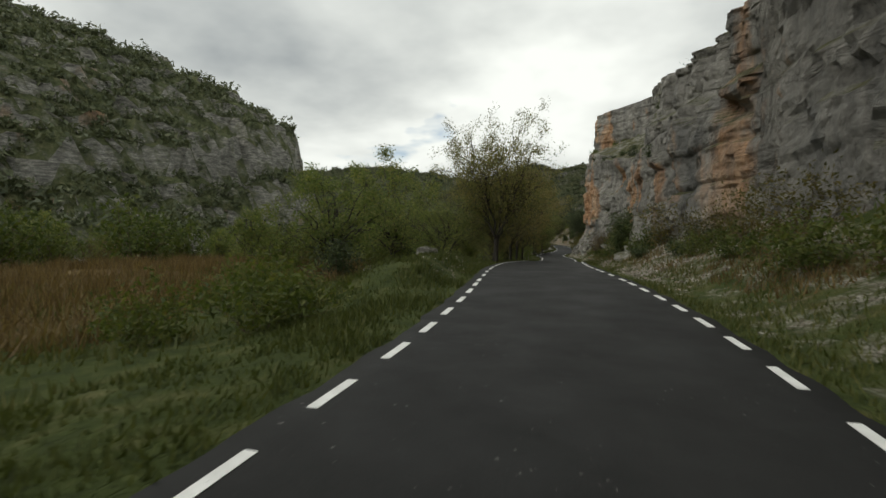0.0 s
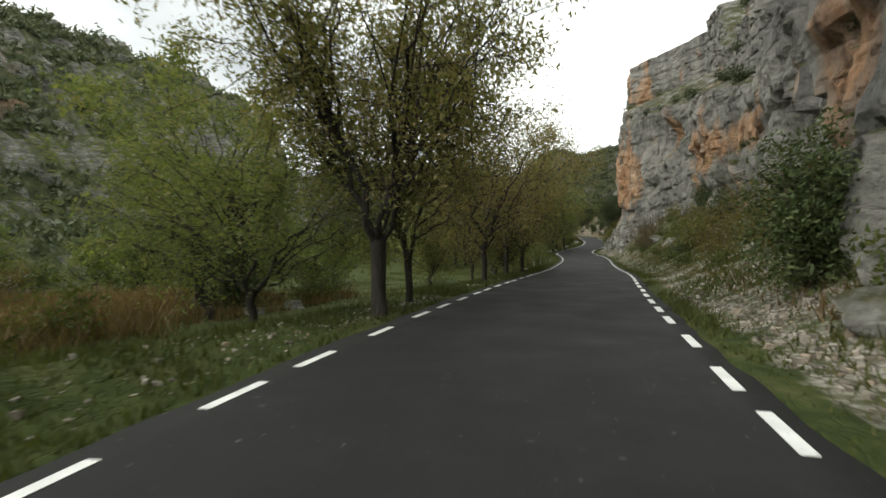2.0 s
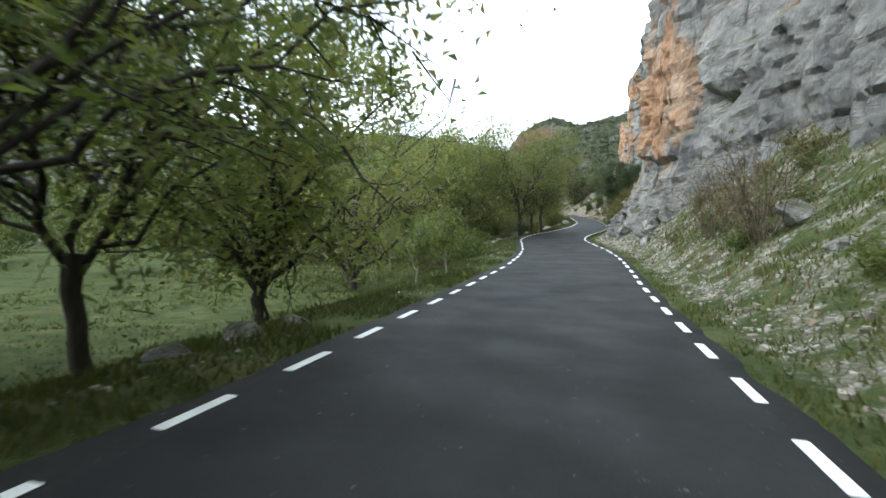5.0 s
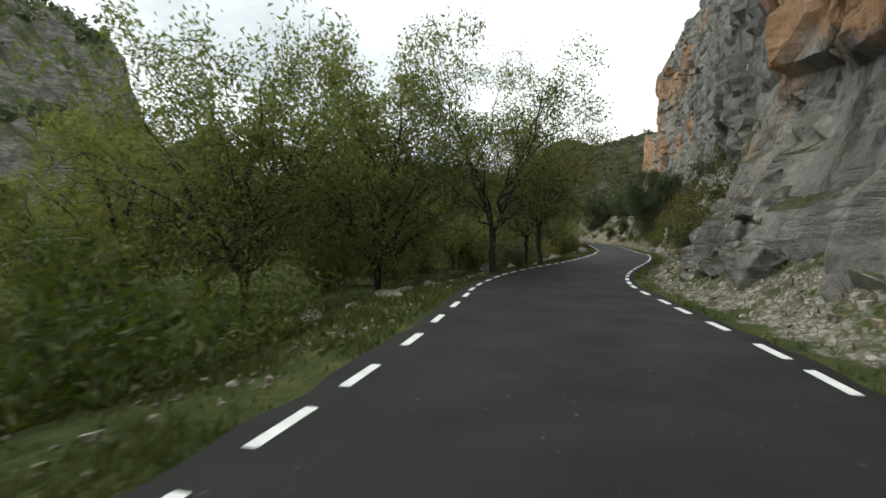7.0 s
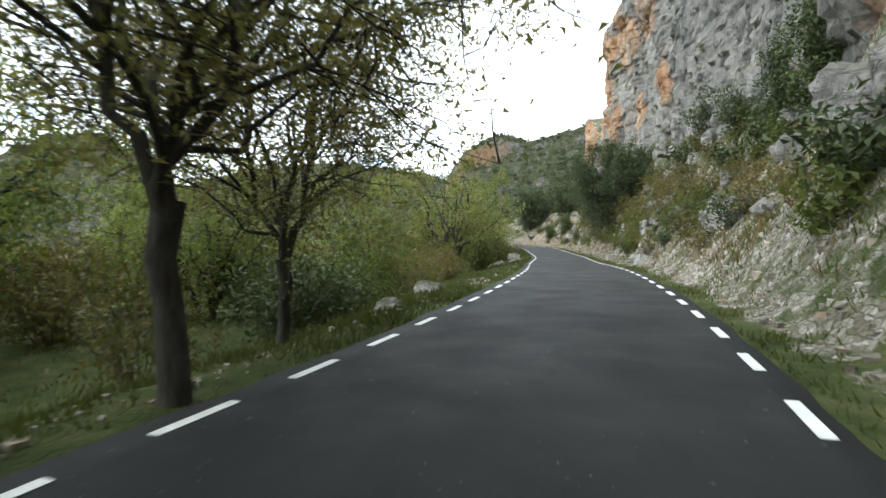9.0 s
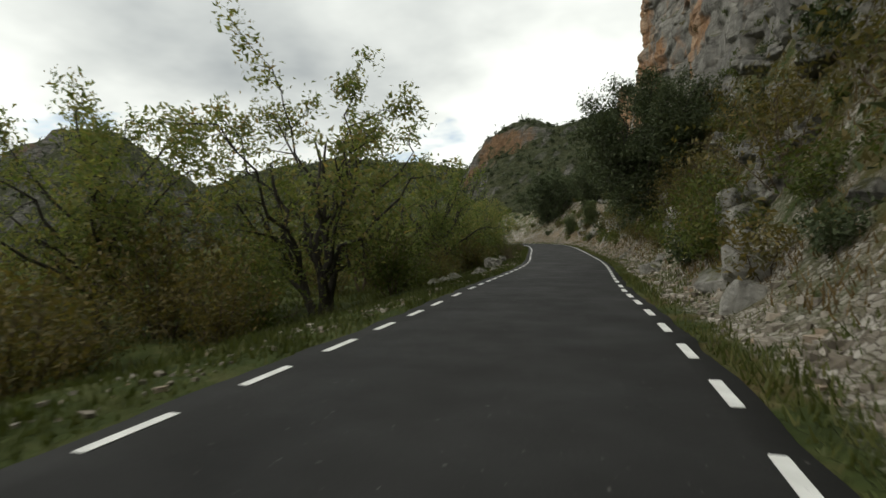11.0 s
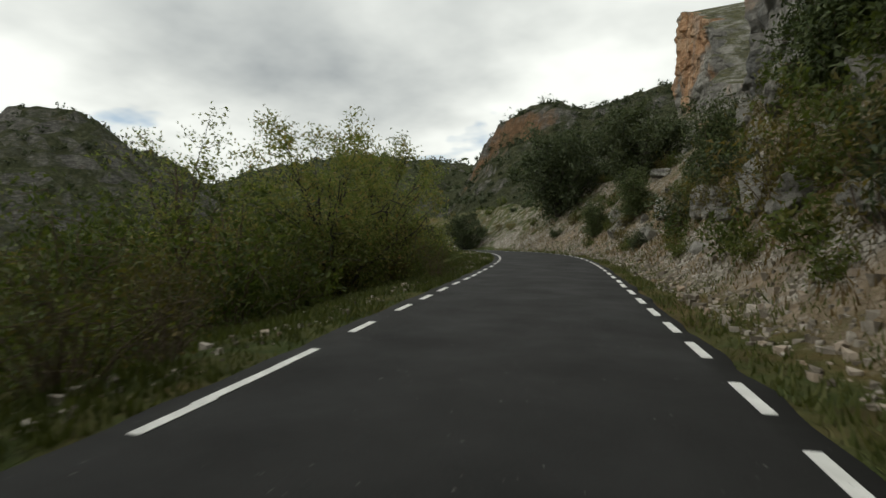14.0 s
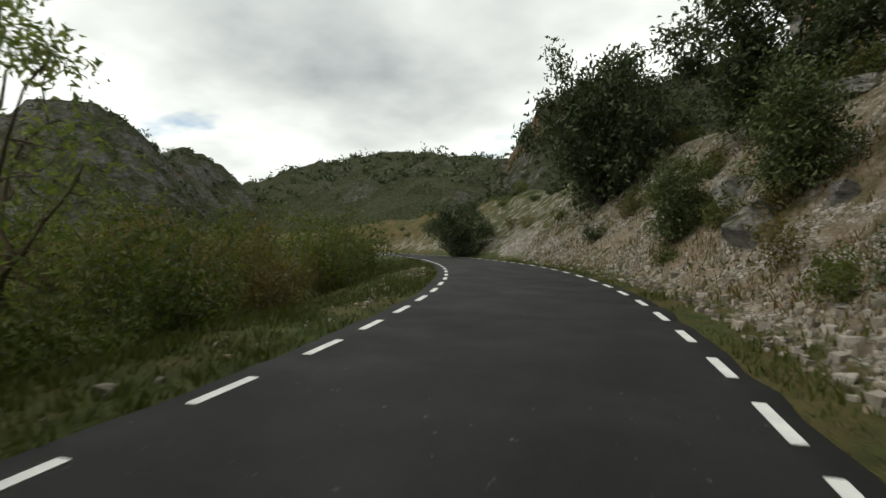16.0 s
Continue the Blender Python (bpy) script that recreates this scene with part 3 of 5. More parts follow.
# along the wall: y, face of the lower tier, of the upper tier, height of the ledge, of the top
FACE = np.array([
    (-60, 10.6, 11.6, 15, 28), (0, 9.8, 11.0, 15, 28), (15, 8.6, 9.6, 15, 28), (17.5, 8.2, 9.2, 14, 26), (19, 7.9, 8.8, 8.5, 12.5), (24, 7.0, 8.0, 8.5, 12), (30, 5.8, 7.2, 9, 12.5), (35, 5.9, 7.0, 10, 13.5), (42, 7.2, 8.2, 12, 15.5), (50, 8.2, 9.2, 14, 17.5), (52.5, 8.6, 9.6, 14, 18.5), (54, 9.0, 10.6, 10.5, 18.5), (65, 9.0, 11.2, 13, 19), (75, 8.2, 11.6, 14.5, 19.5),
    (82, 6.4, 12.4, 16, 22), (88, 3.6, 13.4, 17.5, 27), (94, 3.2, 14.2, 18.5, 31), (101, 4.0, 14.6, 19, 31.5), (104.5, 4.5, 14.0, 19.5, 31.5), (106, 4.6, 12.6, 19.5, 31.4), (111, 4.9, 8.6, 20, 31.2), (115.5, 5.0, 4.7, 20, 30.8), (118.5, 5.2, 4.9, 20, 30.6), (123, 6.6, 6.9, 20, 31), (129, 7.6, 8.2, 22, 33),
    (140, 7.8, 8.4, 23, 36), (160, 7.9, 8.6, 24, 37), (175, 6.8, 7.4, 23, 36), (182, 5.3, 5.9, 22, 35), (185.5, 4.9, 5.3, 22, 34.6), (188, 5.6, 6.4, 22, 35), (192, 7.2, 8.4, 22, 36)], float)


def main_cliff():
    ys = np.concatenate([np.arange(-60, 6, 1.0), np.arange(6, 192.2, 0.3)])
    _, rise, _ = wall_foot(ys)
    z = np.interp(ys, LINE_Y, LINE_Z) + rise
    low, up, ledge, top = (np.interp(ys, FACE[:, 0], FACE[:, k]) for k in (1, 2, 3, 4))

    def stains(Y, Z):
        """Where the rock is rusty: hollows near the foot, the nose and the last crag."""
        spots = ((27, 5, 9, 2.5, 0.55), (42, 12, 9, 5.0, -0.35), (56, 8, 8, 1.8, 0.9), (67, 8.5, 9, 1.6, 0.9), (90.5, 9.5, 4.5, 5.0, 2.6), (112, 26, 6, 4.0, 0.75), (104, 27, 5, 3.0, 0.5), (150, 28, 8, 3.0, 0.8), (166, 31, 10, 3.0, 0.9), (160, 17, 12, 2.5, 0.8), (184, 25, 4, 9.0, 1.5), (172, 19, 5, 4.0, 0.7), (184, 15, 6, 2.0, 0.9), (126, 12, 14, 14.0, -0.5), (108, 12, 7, 7.0, -0.8))
        return sum(0.48 * k * np.exp(-(((Y - y) / a) ** 2) - ((Z - z) / b) ** 2) for y, z, a, b, k in spots)

    def undercut(Y, H):
        """A low overhang along the foot, where the soft bed has weathered back."""
        toe = -1.5 * smooth(85, 89, Y) * (1 - smooth(97, 103, Y)) * (1 - smooth(0.5, 5.0, H))
        return toe + 1.1 * smooth(44, 52, Y) * (1 - smooth(74, 82, Y)) * np.exp(-(((H - 1.9) / 1.2) ** 2)) * (0.6 + 0.8 * value_noise(np.stack([0 * Y, Y / 3.0, 0 * Y], -1), 91))

    me = rock_face("cliff", ys, low, up, z - 0.8, ledge, top, CLIFF, 11, rust=stains, undercut=undercut)
    return tagged(new("cliff_wall", me), "tall grey limestone cliff with orange patches and ledges", "cliff", kind="structure")


MAIN_CLIFF = main_cliff()


def upper_cliff():
    """The higher tier, which stands back over the near part of the wall."""
    ys = np.arange(-40, 104, 0.5)
    x = np.interp(ys, [-40, 40, 70, 87, 97, 104], [22, 20.5, 20.5, 19.5, 16.5, 16.0])
    top = np.interp(ys, [-40, 45, 66, 80, 92, 104], [29, 26.5, 28.5, 31.5, 34, 32.5])
    me = rock_face("upper_cliff", ys, x, x + 2.0, 0 * ys + 16.0, 0.5 * (16 + top), top, CLIFF, 23, rows=(26, 6, 22))
    return tagged(new("cliff_upper", me), "higher grey limestone tier standing back behind a ledge", "cliff", kind="structure")


upper_cliff()


def end_face(name, x0, x1, y, z0, z1, seed, label):
    """The face in which a wall ends, looking up the road."""
    xs = np.arange(x0, x1, 0.6)
    flat = 0 * xs
    me = rock_face(name, xs, flat + y, flat + y + 1.0, flat + z0, flat + 0.55 * (z0 + z1), flat + z1, CLIFF, seed, lean=0.02, back=2.0, rows=(20, 4, 20))
    co = np.empty(len(me.vertices) * 3, np.float32)
    me.vertices.foreach_get("co", co)
    co = co.reshape(-1, 3)
    co[:, [0, 1]] = co[:, [1, 0]]
    co[:, 1] = 2 * y - co[:, 1]
    me.vertices.foreach_set("co", co.ravel())
    me.update()
    return tagged(new(name, me), label, "cliff", kind="structure")


# ---- hills ----


def hill_mesh(name, x0, x1, y0, y1, step, height, material, seed, rough=1.0, spots=None):
    xs, ys = np.arange(x0, x1, step), np.arange(y0, y1, step)
    X, Y = np.meshgrid(xs, ys)
    Z = height(X, Y)
    p = np.stack([X, Y, Z], -1)
    Z = Z + rough * (1.6 * fbm(p / 16, 4, seed) + 0.7 * fbm(p / 4, 3, seed + 5))
    # bedding steps in the slope
    Z = Z + rough * 0.8 * np.sin(Z / 1.1 + 2 * fbm(p / 20, 2, seed + 7))
    # broken faces: the steep parts are pushed in and out as well
    q = np.stack([X, Y, Z], -1)
    X2, Y2 = X + rough * (0.9 * fbm(q / 3.5, 3, seed + 11)), Y + rough * (0.9 * fbm(q / 3.5, 3, seed + 14))
    me = mesh_of(name, np.stack([X2, Y2, Z], -1).reshape(-1, 3), grid_faces(len(ys), len(xs)), material, False)
    rust = 0.15 * fbm(p / 30, 2, seed + 2)
    if spots:
        rust = rust + spots(X, Y)
    measure_of(me, "rust", rust)
    return me


def left_hill_height(X, Y):
    """A long hill with a cliff along its foot, which ends in a headland."""
    face = -86 - 6 * np.sin(Y / 31.0) - 6 * smooth(60, -40, Y) + 5 * value_noise(np.stack([Y / 11, 0 * Y, 0 * Y], -1), 3)
    back = face - X
    end = 156 - Y + 0.5 * np.minimum(back, 20)
    inside = np.minimum(back, end * 1.2)
    wall = np.interp(Y, [-100, 0, 60, 100, 125, 160], [9, 10, 10, 14, 25, 31])
    return -4 + 9 * smooth(-26, 0, inside) + wall * (0.55 * smooth(0, 4, inside) + 0.45 * smooth(7, 11, inside)) + 0.535 * np.clip(inside - 5, 0, 70) + np.interp(Y, [-100, 0, 60, 100, 125, 160], [0, 2, 8, 11, 5, 1]) * smooth(10, 34, inside)


def bend_hill_height(X, Y):
    """The hill past the bend, with a rusty scar near its left tip."""
    a = (X + 6) * 0.30 + (Y - 240)
    tip = smooth(-92, -34, X + (Y - 330) * 0.12)
    z = 40 * smooth(15, 112, a) * tip + 12 * smooth(-25, 40, a) * smooth(-75, -20, X) - 3
    scar = smooth(-60, -48, X) * (1 - smooth(-24, -12, X))
    return z + 9 * scar * smooth(86, 92, a) * tip + 6 * (1 - scar) * smooth(80, 110, a) * tip


def scar_spots(X, Y):
    a = (X + 6) * 0.30 + (Y - 240)
    return 0.26 * np.exp(-(((X + 38) / 13) ** 2)) * np.exp(-(((a - 86) / 7) ** 2))


def cone_hill(cx, cy, top, rx, ry, turn=0.0, power=1.0):
    c, s = math.cos(radians(turn)), math.sin(radians(turn))

    def height(X, Y):
        u, v = (X - cx) * c + (Y - cy) * s, -(X - cx) * s + (Y - cy) * c
        ang = np.arctan2(v, u)
        r = np.sqrt((u / rx) ** 2 + (v / ry) ** 2) * (1 + 0.12 * np.sin(3 * ang + 1) + 0.08 * np.sin(5 * ang))
        return -6 + (top + 6) * (1 - smooth(0.0, 1.0, r)) ** power

    return height


def hill_rock_material(name, bare, grown, tone=1.0):
    """Scrub-covered slope: grey rock where it is steep, dark scrub and dry grass where it is not."""
    n = Nodes(name, 0.95, 0.1)
    rock = n.ramp(n.noise(0.75, 9, 0.78, (0.6, 0.6, 2.0)), [(0.32, (0.04, 0.04, 0.036)), (0.5, (0.16, 0.155, 0.14)), (0.68, (0.38, 0.36, 0.32))])
    rust = n.ramp(n.noise(0.7, 6, 0.7), [(0.3, (0.14, 0.085, 0.048)), (0.7, (0.34, 0.215, 0.13))])
    rock = n.mix(n.span(n.math("ADD", n.noise(0.07, 4, 0.6), n.attribute("rust")), 0.63, 0.75), rock, rust)
    scrub = n.ramp(n.noise(0.55, 7, 0.7), [(0.3, (0.024, 0.032, 0.015)), (0.5, (0.060, 0.068, 0.033)), (0.75, (0.130, 0.124, 0.070))])
    steep = n.span(n.math("ADD", n.up(), n.math("MULTIPLY", n.math("SUBTRACT", n.noise(0.22, 5, 0.7), 0.5), 0.9)), bare, grown)
    n.bump(n.noise(0.9, 8, 0.75), 1.0, 1.2)
    return n.done(n.mix(1.0, n.mix(steep, rock, scrub), (tone, tone, tone), "MULTIPLY"))


HILL_ROCK = hill_rock_material("scrub_slope", 0.36, 0.62, 0.72)
WEST_ROCK = hill_rock_material("scrub_slope_with_cliff_band", 0.16, 0.42, 1.7)


def hill(name, label, me):
    return tagged(new(name, me), label, "hill", kind="structure")


WEST = hill("hill_west", "shrubby hill with a grey and rusty cliff band along its foot", hill_mesh("hill_west", -210, -56, -120, 205, 1.5, left_hill_height, WEST_ROCK, 21, 1.7))
BEND = hill("hill_bend", "rocky hill with scrub and an orange scar past the bend", hill_mesh("hill_bend", -115, 170, 205, 430, 2.2, bend_hill_height, HILL_ROCK, 31, 1.0, scar_spots))
FAR_WEST = hill("hill_far_west", "rounded scrub hill with a bare scarp across the valley", hill_mesh("hill_far_west", -360, -90, 200, 430, 3.6, cone_hill(-218, 306, 60, 110, 90, 20, 1.3), HILL_ROCK, 41, 1.6))
FAR = hill("hill_far", "long wooded ridge closing the far end of the valley", hill_mesh("hill_far", -1050, 330, 330, 1180, 13.0, cone_hill(-350, 760, 116, 620, 360, -20, 0.75), HILL_ROCK, 51, 4.0))

GAP = hill("hill_gap", "scrub ridge behind the rounded hill", hill_mesh("hill_gap", -520, -180, 360, 560, 6.0, cone_hill(-335, 450, 76, 150, 80, -35), HILL_ROCK, 61, 2.5))


def second_crag():
    """The crag over the oaks near the bend."""
    ys = np.arange(197, 262, 0.5)
    x = np.interp(ys, [197, 203, 208, 215, 226, 233, 236, 245, 262], [13.5, 9.5, 6.5, 7.5, 7.0, 6.2, 7.5, 16, 40])
    top = np.interp(ys, [197, 204, 209, 216, 226, 233, 236, 250, 262], [12, 15, 17, 24, 30, 33.5, 33.5, 34, 34])
    me = rock_face("crag", ys, x - 1.7, x - 0.6, 0 * ys + 8.0, 8.0 + 0.45 * (top - 8.0), top, CLIFF, 71, back=30.0, rows=(36, 6, 36), rust=lambda Y, Z: 0.75 * np.exp(-(((Y - 226) / 12) ** 2) - ((Z - 27) / 7.0) ** 2) + 0.1)
    return tagged(new("cliff_crag", me), "grey and orange limestone crag above the bend", "cliff", kind="structure")


second_crag()
end_face("cliff_end", 7.5, 60.0, 192.0, 8.0, 36.5, 81, "orange end face of the limestone cliff")

# ---- trees ----


def tube(path, radii, sides):
    path, radii = np.asarray(path, float), np.asarray(radii, float)
    t = np.gradient(path, axis=0)
    t /= np.linalg.norm(t, axis=1)[:, None] + 1e-9
    ref = np.where(np.abs(t[:, 2:3]) > 0.9, np.array([[1.0, 0, 0]]), np.array([[0, 0, 1.0]]))
    a = np.cross(t, ref)
    a /= np.linalg.norm(a, axis=1)[:, None] + 1e-9
    b = np.cross(t, a)
    ang = np.arange(sides) * 2 * math.pi / sides
    ring = path[:, None] + radii[:, None, None] * (np.cos(ang)[None, :, None] * a[:, None] + np.sin(ang)[None, :, None] * b[:, None])
    n = len(path)
    i, j = np.meshgrid(np.arange(n - 1), np.arange(sides), indexing="ij")
    f = np.stack([i * sides + j, i * sides + (j + 1) % sides, (i + 1) * sides + (j + 1) % sides, (i + 1) * sides + j], -1).reshape(-1, 4)
    return ring.reshape(-1, 3), f


def join_tubes(tubes):
    V, F, o = [], [], 0
    for v, f in tubes:
        V.append(v)
        F.append(f + o)
        o += len(v)
    return np.concatenate(V), np.concatenate(F)


def leaf_cloud(rng, centres, spread, size, droop=0.3):
    """Small pointed leaves, each of its own turn, round the given places."""
    n = len(centres)
    c = centres + np.clip(rng.normal(0, 1, (n, 3)), -1.7, 1.7) * spread
    a = rng.normal(0, 1, (n, 3))
    a[:, 2] -= droop
    a /= np.linalg.norm(a, axis=1)[:, None]
    b = np.cross(a, rng.normal(0, 1, (n, 3)))
    b /= np.linalg.norm(b, axis=1)[:, None] + 1e-9
    s = size * rng.uniform(0.6, 1.3, (n, 1))
    k = rng.uniform(-0.35, 0.35, (n, 1))
    V = np.stack([c - a * s, c + a * s, c + b * s * 0.75 + a * s * k], 1).reshape(-1, 3)
    return V, np.arange(3 * n).reshape(n, 3)


def curve(rng, start, end, rise, segments, wander=0.05):
    """A bowed branch from start to end that first climbs, then leans out."""
    start, end = np.asarray(start, float), np.asarray(end, float)
    size = np.linalg.norm(end - start)
    mid = start * 0.6 + end * 0.4 + np.array([0, 0, rise * size])
    u = np.linspace(0, 1, segments + 1)[:, None]
    pts = (1 - u) ** 2 * start + 2 * u * (1 - u) * mid + u**2 * end
    pts[1:-1] += rng.normal(0, wander * size, (segments - 1, 3))
    return pts


def tree_meshes(name, seed, height, radius, low=0.15, girth=0.2, limbs=12, leaves=16000, leaf=0.115, lean=(0, 0), bark=None, foliage=None, clump=0.34, stems=1, fork=0.2, subs=6, twigs=3, ragged=0.22, flat=0.7, split=0.0, spread=0.6):
    """A tree with a bole, limbs that reach for the crown's outline, twigs, and leaves in clumps round the twigs."""
    rng = np.random.default_rng(seed)
    half = height * (1 - low) / 2
    centre = np.array([lean[0] * height, lean[1] * height, height * low + half])
    reach = np.array([radius, radius, half])
    tubes, spots, weights, boles = [], [], [], []
    if split:
        # one short trunk that divides into spreading leaders
        trunk = curve(rng, (0, 0, -0.4), (lean[0] * split, lean[1] * split, split), 0.0, 5, 0.012)
        tubes.append(tube(trunk, girth * np.array([1.35, 1.08, 0.97, 0.93, 0.98, 1.06]), 10))
    for s in range(stems):
        az = 2 * math.pi * (s + rng.uniform(0, 0.5)) / stems
        out = 0.0 if stems == 1 else 0.16 * radius * rng.uniform(0.8, 1.4)
        foot = np.array([0.2 * out * math.cos(az), 0.2 * out * math.sin(az), -0.4])
        tip = np.array([lean[0] * height + 1.8 * out * math.cos(az), lean[1] * height + 1.8 * out * math.sin(az), height * rng.uniform(0.60, 0.74)])
        g = girth / math.sqrt(stems)
        r = g * np.linspace(1, 0.16, 11) ** 0.9
        if split:
            foot = np.array([0.35 * girth * math.cos(az), 0.35 * girth * math.sin(az), split - 0.25])
            tip = centre + np.array([math.cos(az), math.sin(az), 0.05 + 0.5 * (s % 2)]) * reach * (spread, spread, 1.0)
            pts = curve(rng, foot, tip, 0.05, 10, 0.022)
            r *= 1.1
        else:
            pts = curve(rng, foot, tip, 0.03, 10, 0.018)
            r[0] *= 1.5
            r[1] *= 1.1
        tubes.append(tube(pts, r, 8))
        boles.append((pts, r))
    for k in range(limbs):
        zz = 0.97 - 1.55 * (k + rng.uniform(0.2, 0.8)) / limbs
        az = 2.399963 * k + rng.uniform(-0.4, 0.4)
        flat_r = math.sqrt(max(0.0, 1 - zz * zz))
        way = np.array([flat_r * math.cos(az), flat_r * math.sin(az), zz])
        end = centre + way * reach * (rng.uniform(0.8, 0.98) * (1 + ragged * rng.uniform(-1, 0.6))) * (1, 1, 0.86)
        near = [np.linalg.norm(p[6] - end) for p, _ in boles]
        pts, r = boles[int(np.argmin(near))]
        f = np.clip(fork + 0.62 * (end[2] / height - 0.30) + rng.uniform(-0.06, 0.06), 0.06 if split else fork, 0.9) * 10
        i = min(int(f), 9)
        at = pts[i] + (pts[i + 1] - pts[i]) * (f - i)
        limb = curve(rng, at, end, 0.10 if zz > -0.2 else 0.03, 6, 0.03)
        size = np.linalg.norm(end - at)
        r0 = min(r[i] * 0.66, 0.025 + 0.022 * size)
        tubes.append(tube(limb, r0 * np.linspace(1, 0.22, 7), 5))
        for q in range(subs):
            j = 2 + int(q * 5 / subs)
            o = (limb[j] - centre) / reach
            o = o / (np.linalg.norm(o) + 0.2)
            d = rng.normal(0, 1, 3)
            d = d / np.linalg.norm(d) + 0.75 * o + np.array([0, 0, 0.1])
            end2 = limb[j] + d * radius * rng.uniform(0.16, 0.34)
            sub = curve(rng, limb[j], end2, 0.1, 3, 0.06)
            tubes.append(tube(sub, r0 * 0.36 * np.linspace(1, 0.3, 4), 3))
            for w in range(twigs):
                d = rng.normal(0, 1, 3) * (1, 1, flat) + o * 0.6
                d /= np.linalg.norm(d)
                tip = sub[1 + w % 3] + d * radius * rng.uniform(0.10, 0.22)
                tw = curve(rng, sub[1 + w % 3], tip, 0.0, 2, 0.05)
                tubes.append(tube(tw, np.array([0.014, 0.010, 0.006]) * (height / 10) ** 0.5, 3))
                spots += [tw[1], tw[2]]
                weights += [rng.lognormal(0, 0.55)] * 2
            spots.append(sub[-1])
            weights.append(rng.lognormal(0, 0.5))
    spots, weights = np.array(spots), np.array(weights)
    weights *= 0.35 + 1.3 * np.clip(spots[:, 2] / height, 0, 1) ** 1.5
    c = spots[rng.choice(len(spots), leaves, p=weights / weights.sum())]
    return (mesh_of(name + "_wood", *join_tubes(tubes), bark or BARK, True), mesh_of(name + "_leaves", *leaf_cloud(rng, c, clump, leaf), foliage or WALNUT_LEAF))


def plant(name, meshes, label, category, where, turn=0.0, size=1.0, parts=("trunk", "crown"), group=""):
    """A tree or bush as a thing of its own on the ground; where is x, y and, if it does not stand on the plain ground, z."""
    z = where[2] if len(where) > 2 else ground_z(where[0], where[1])
    root = new(name)
    for part_name, me in zip(parts, meshes):
        child(part_name, me, root)
    s = size if isinstance(size, tuple) else (size, size, size)
    root.matrix_basis = Matrix.LocRotScale((where[0], where[1], z), Euler((0, 0, radians(turn))), s)
    return tagged(root, label, category, group)


WALNUT_A = tree_meshes("walnut_wide", 1, 10.0, 4.2, 0.30, 0.20, 40, 34000, 0.072, (0.01, 0.0), spread=0.8, clump=0.24, stems=5, split=1.9, fork=0.1, twigs=4, ragged=0.14, foliage=WALNUT_DRY)
WALNUT_G = tree_meshes("walnut_open", 15, 9.0, 4.3, 0.12, 0.135, 28, 23000, 0.067, (0.0, 0.02), clump=0.24, stems=4, split=1.7, fork=0.1)
WALNUT_K = tree_meshes("walnut_browning", 21, 9.0, 4.3, 0.12, 0.135, 28, 23000, 0.067, (0.0, 0.02), clump=0.24, stems=4, split=1.7, fork=0.1, foliage=WALNUT_BROWN)
WALNUT_B = tree_meshes("walnut_slender", 2, 8.8, 3.1, 0.12, 0.17, 12, 10000, 0.105, (0.03, -0.02), clump=0.30)
WALNUT_C = tree_meshes("walnut_full", 3, 9.8, 4.1, 0.10, 0.22, 18, 12500, 0.125, clump=0.30)
WALNUT_F = tree_meshes("walnut_forked", 14, 12.2, 4.7, 0.14, 0.15, 34, 40000, 0.062, (0.02, 0.0), foliage=WALNUT_BROWN, clump=0.27, stems=4, split=2.3, fork=0.1, twigs=4, spread=0.36)
WALNUT_D = tree_meshes("walnut_stems", 4, 8.6, 4.0, 0.16, 0.34, 18, 14000, 0.10, clump=0.22, stems=4)
WALNUT_E = tree_meshes("walnut_low", 5, 9.8, 4.4, 0.03, 0.26, 20, 15000, 0.13, (-0.03, 0.02), clump=0.42, stems=2, fork=0.1)
WALNUT_H = tree_meshes("walnut_dense", 17, 9.4, 4.8, 0.04, 0.17, 32, 25000, 0.100, (0.0, 0.0), clump=0.32, stems=4, split=1.4, fork=0.08, twigs=4, ragged=0.3)
SPARSE = tree_meshes("sparse_tree", 6, 7.0, 1.9, 0.12, 0.14, 10, 2600, 0.085, clump=0.22, bark=TWIG, stems=2)
OVERHANG = tree_meshes("overhanging_tree", 21, 8.0, 4.8, 0.12, 0.2, 20, 9000, 0.085, clump=0.30, stems=2, fork=0.12)
SAPLING = tree_meshes("sapling", 7, 3.2, 1.1, 0.3, 0.05, 6, 900, 0.10, clump=0.18, bark=PALE_BARK, subs=4, twigs=2)
FAR_TREE = tree_meshes("far_walnut", 10, 9.4, 4.0, 0.08, 0.22, 12, 4200, 0.20, clump=0.36, subs=4, twigs=2)
OAK = tree_meshes("holm_oak", 8, 9.4, 4.1, 0.26, 0.30, 40, 80000, 0.10, bark=BARK, foliage=OAK_LEAF, clump=0.30, stems=2, fork=0.06, subs=8, ragged=0.14)
OAK_B = tree_meshes("holm_oak_round", 9, 6.0, 3.2, 0.06, 0.24, 22, 14000, 0.15, bark=BARK, foliage=OAK_LEAF, clump=0.32, stems=2, fork=0.05, subs=5, ragged=0.16)


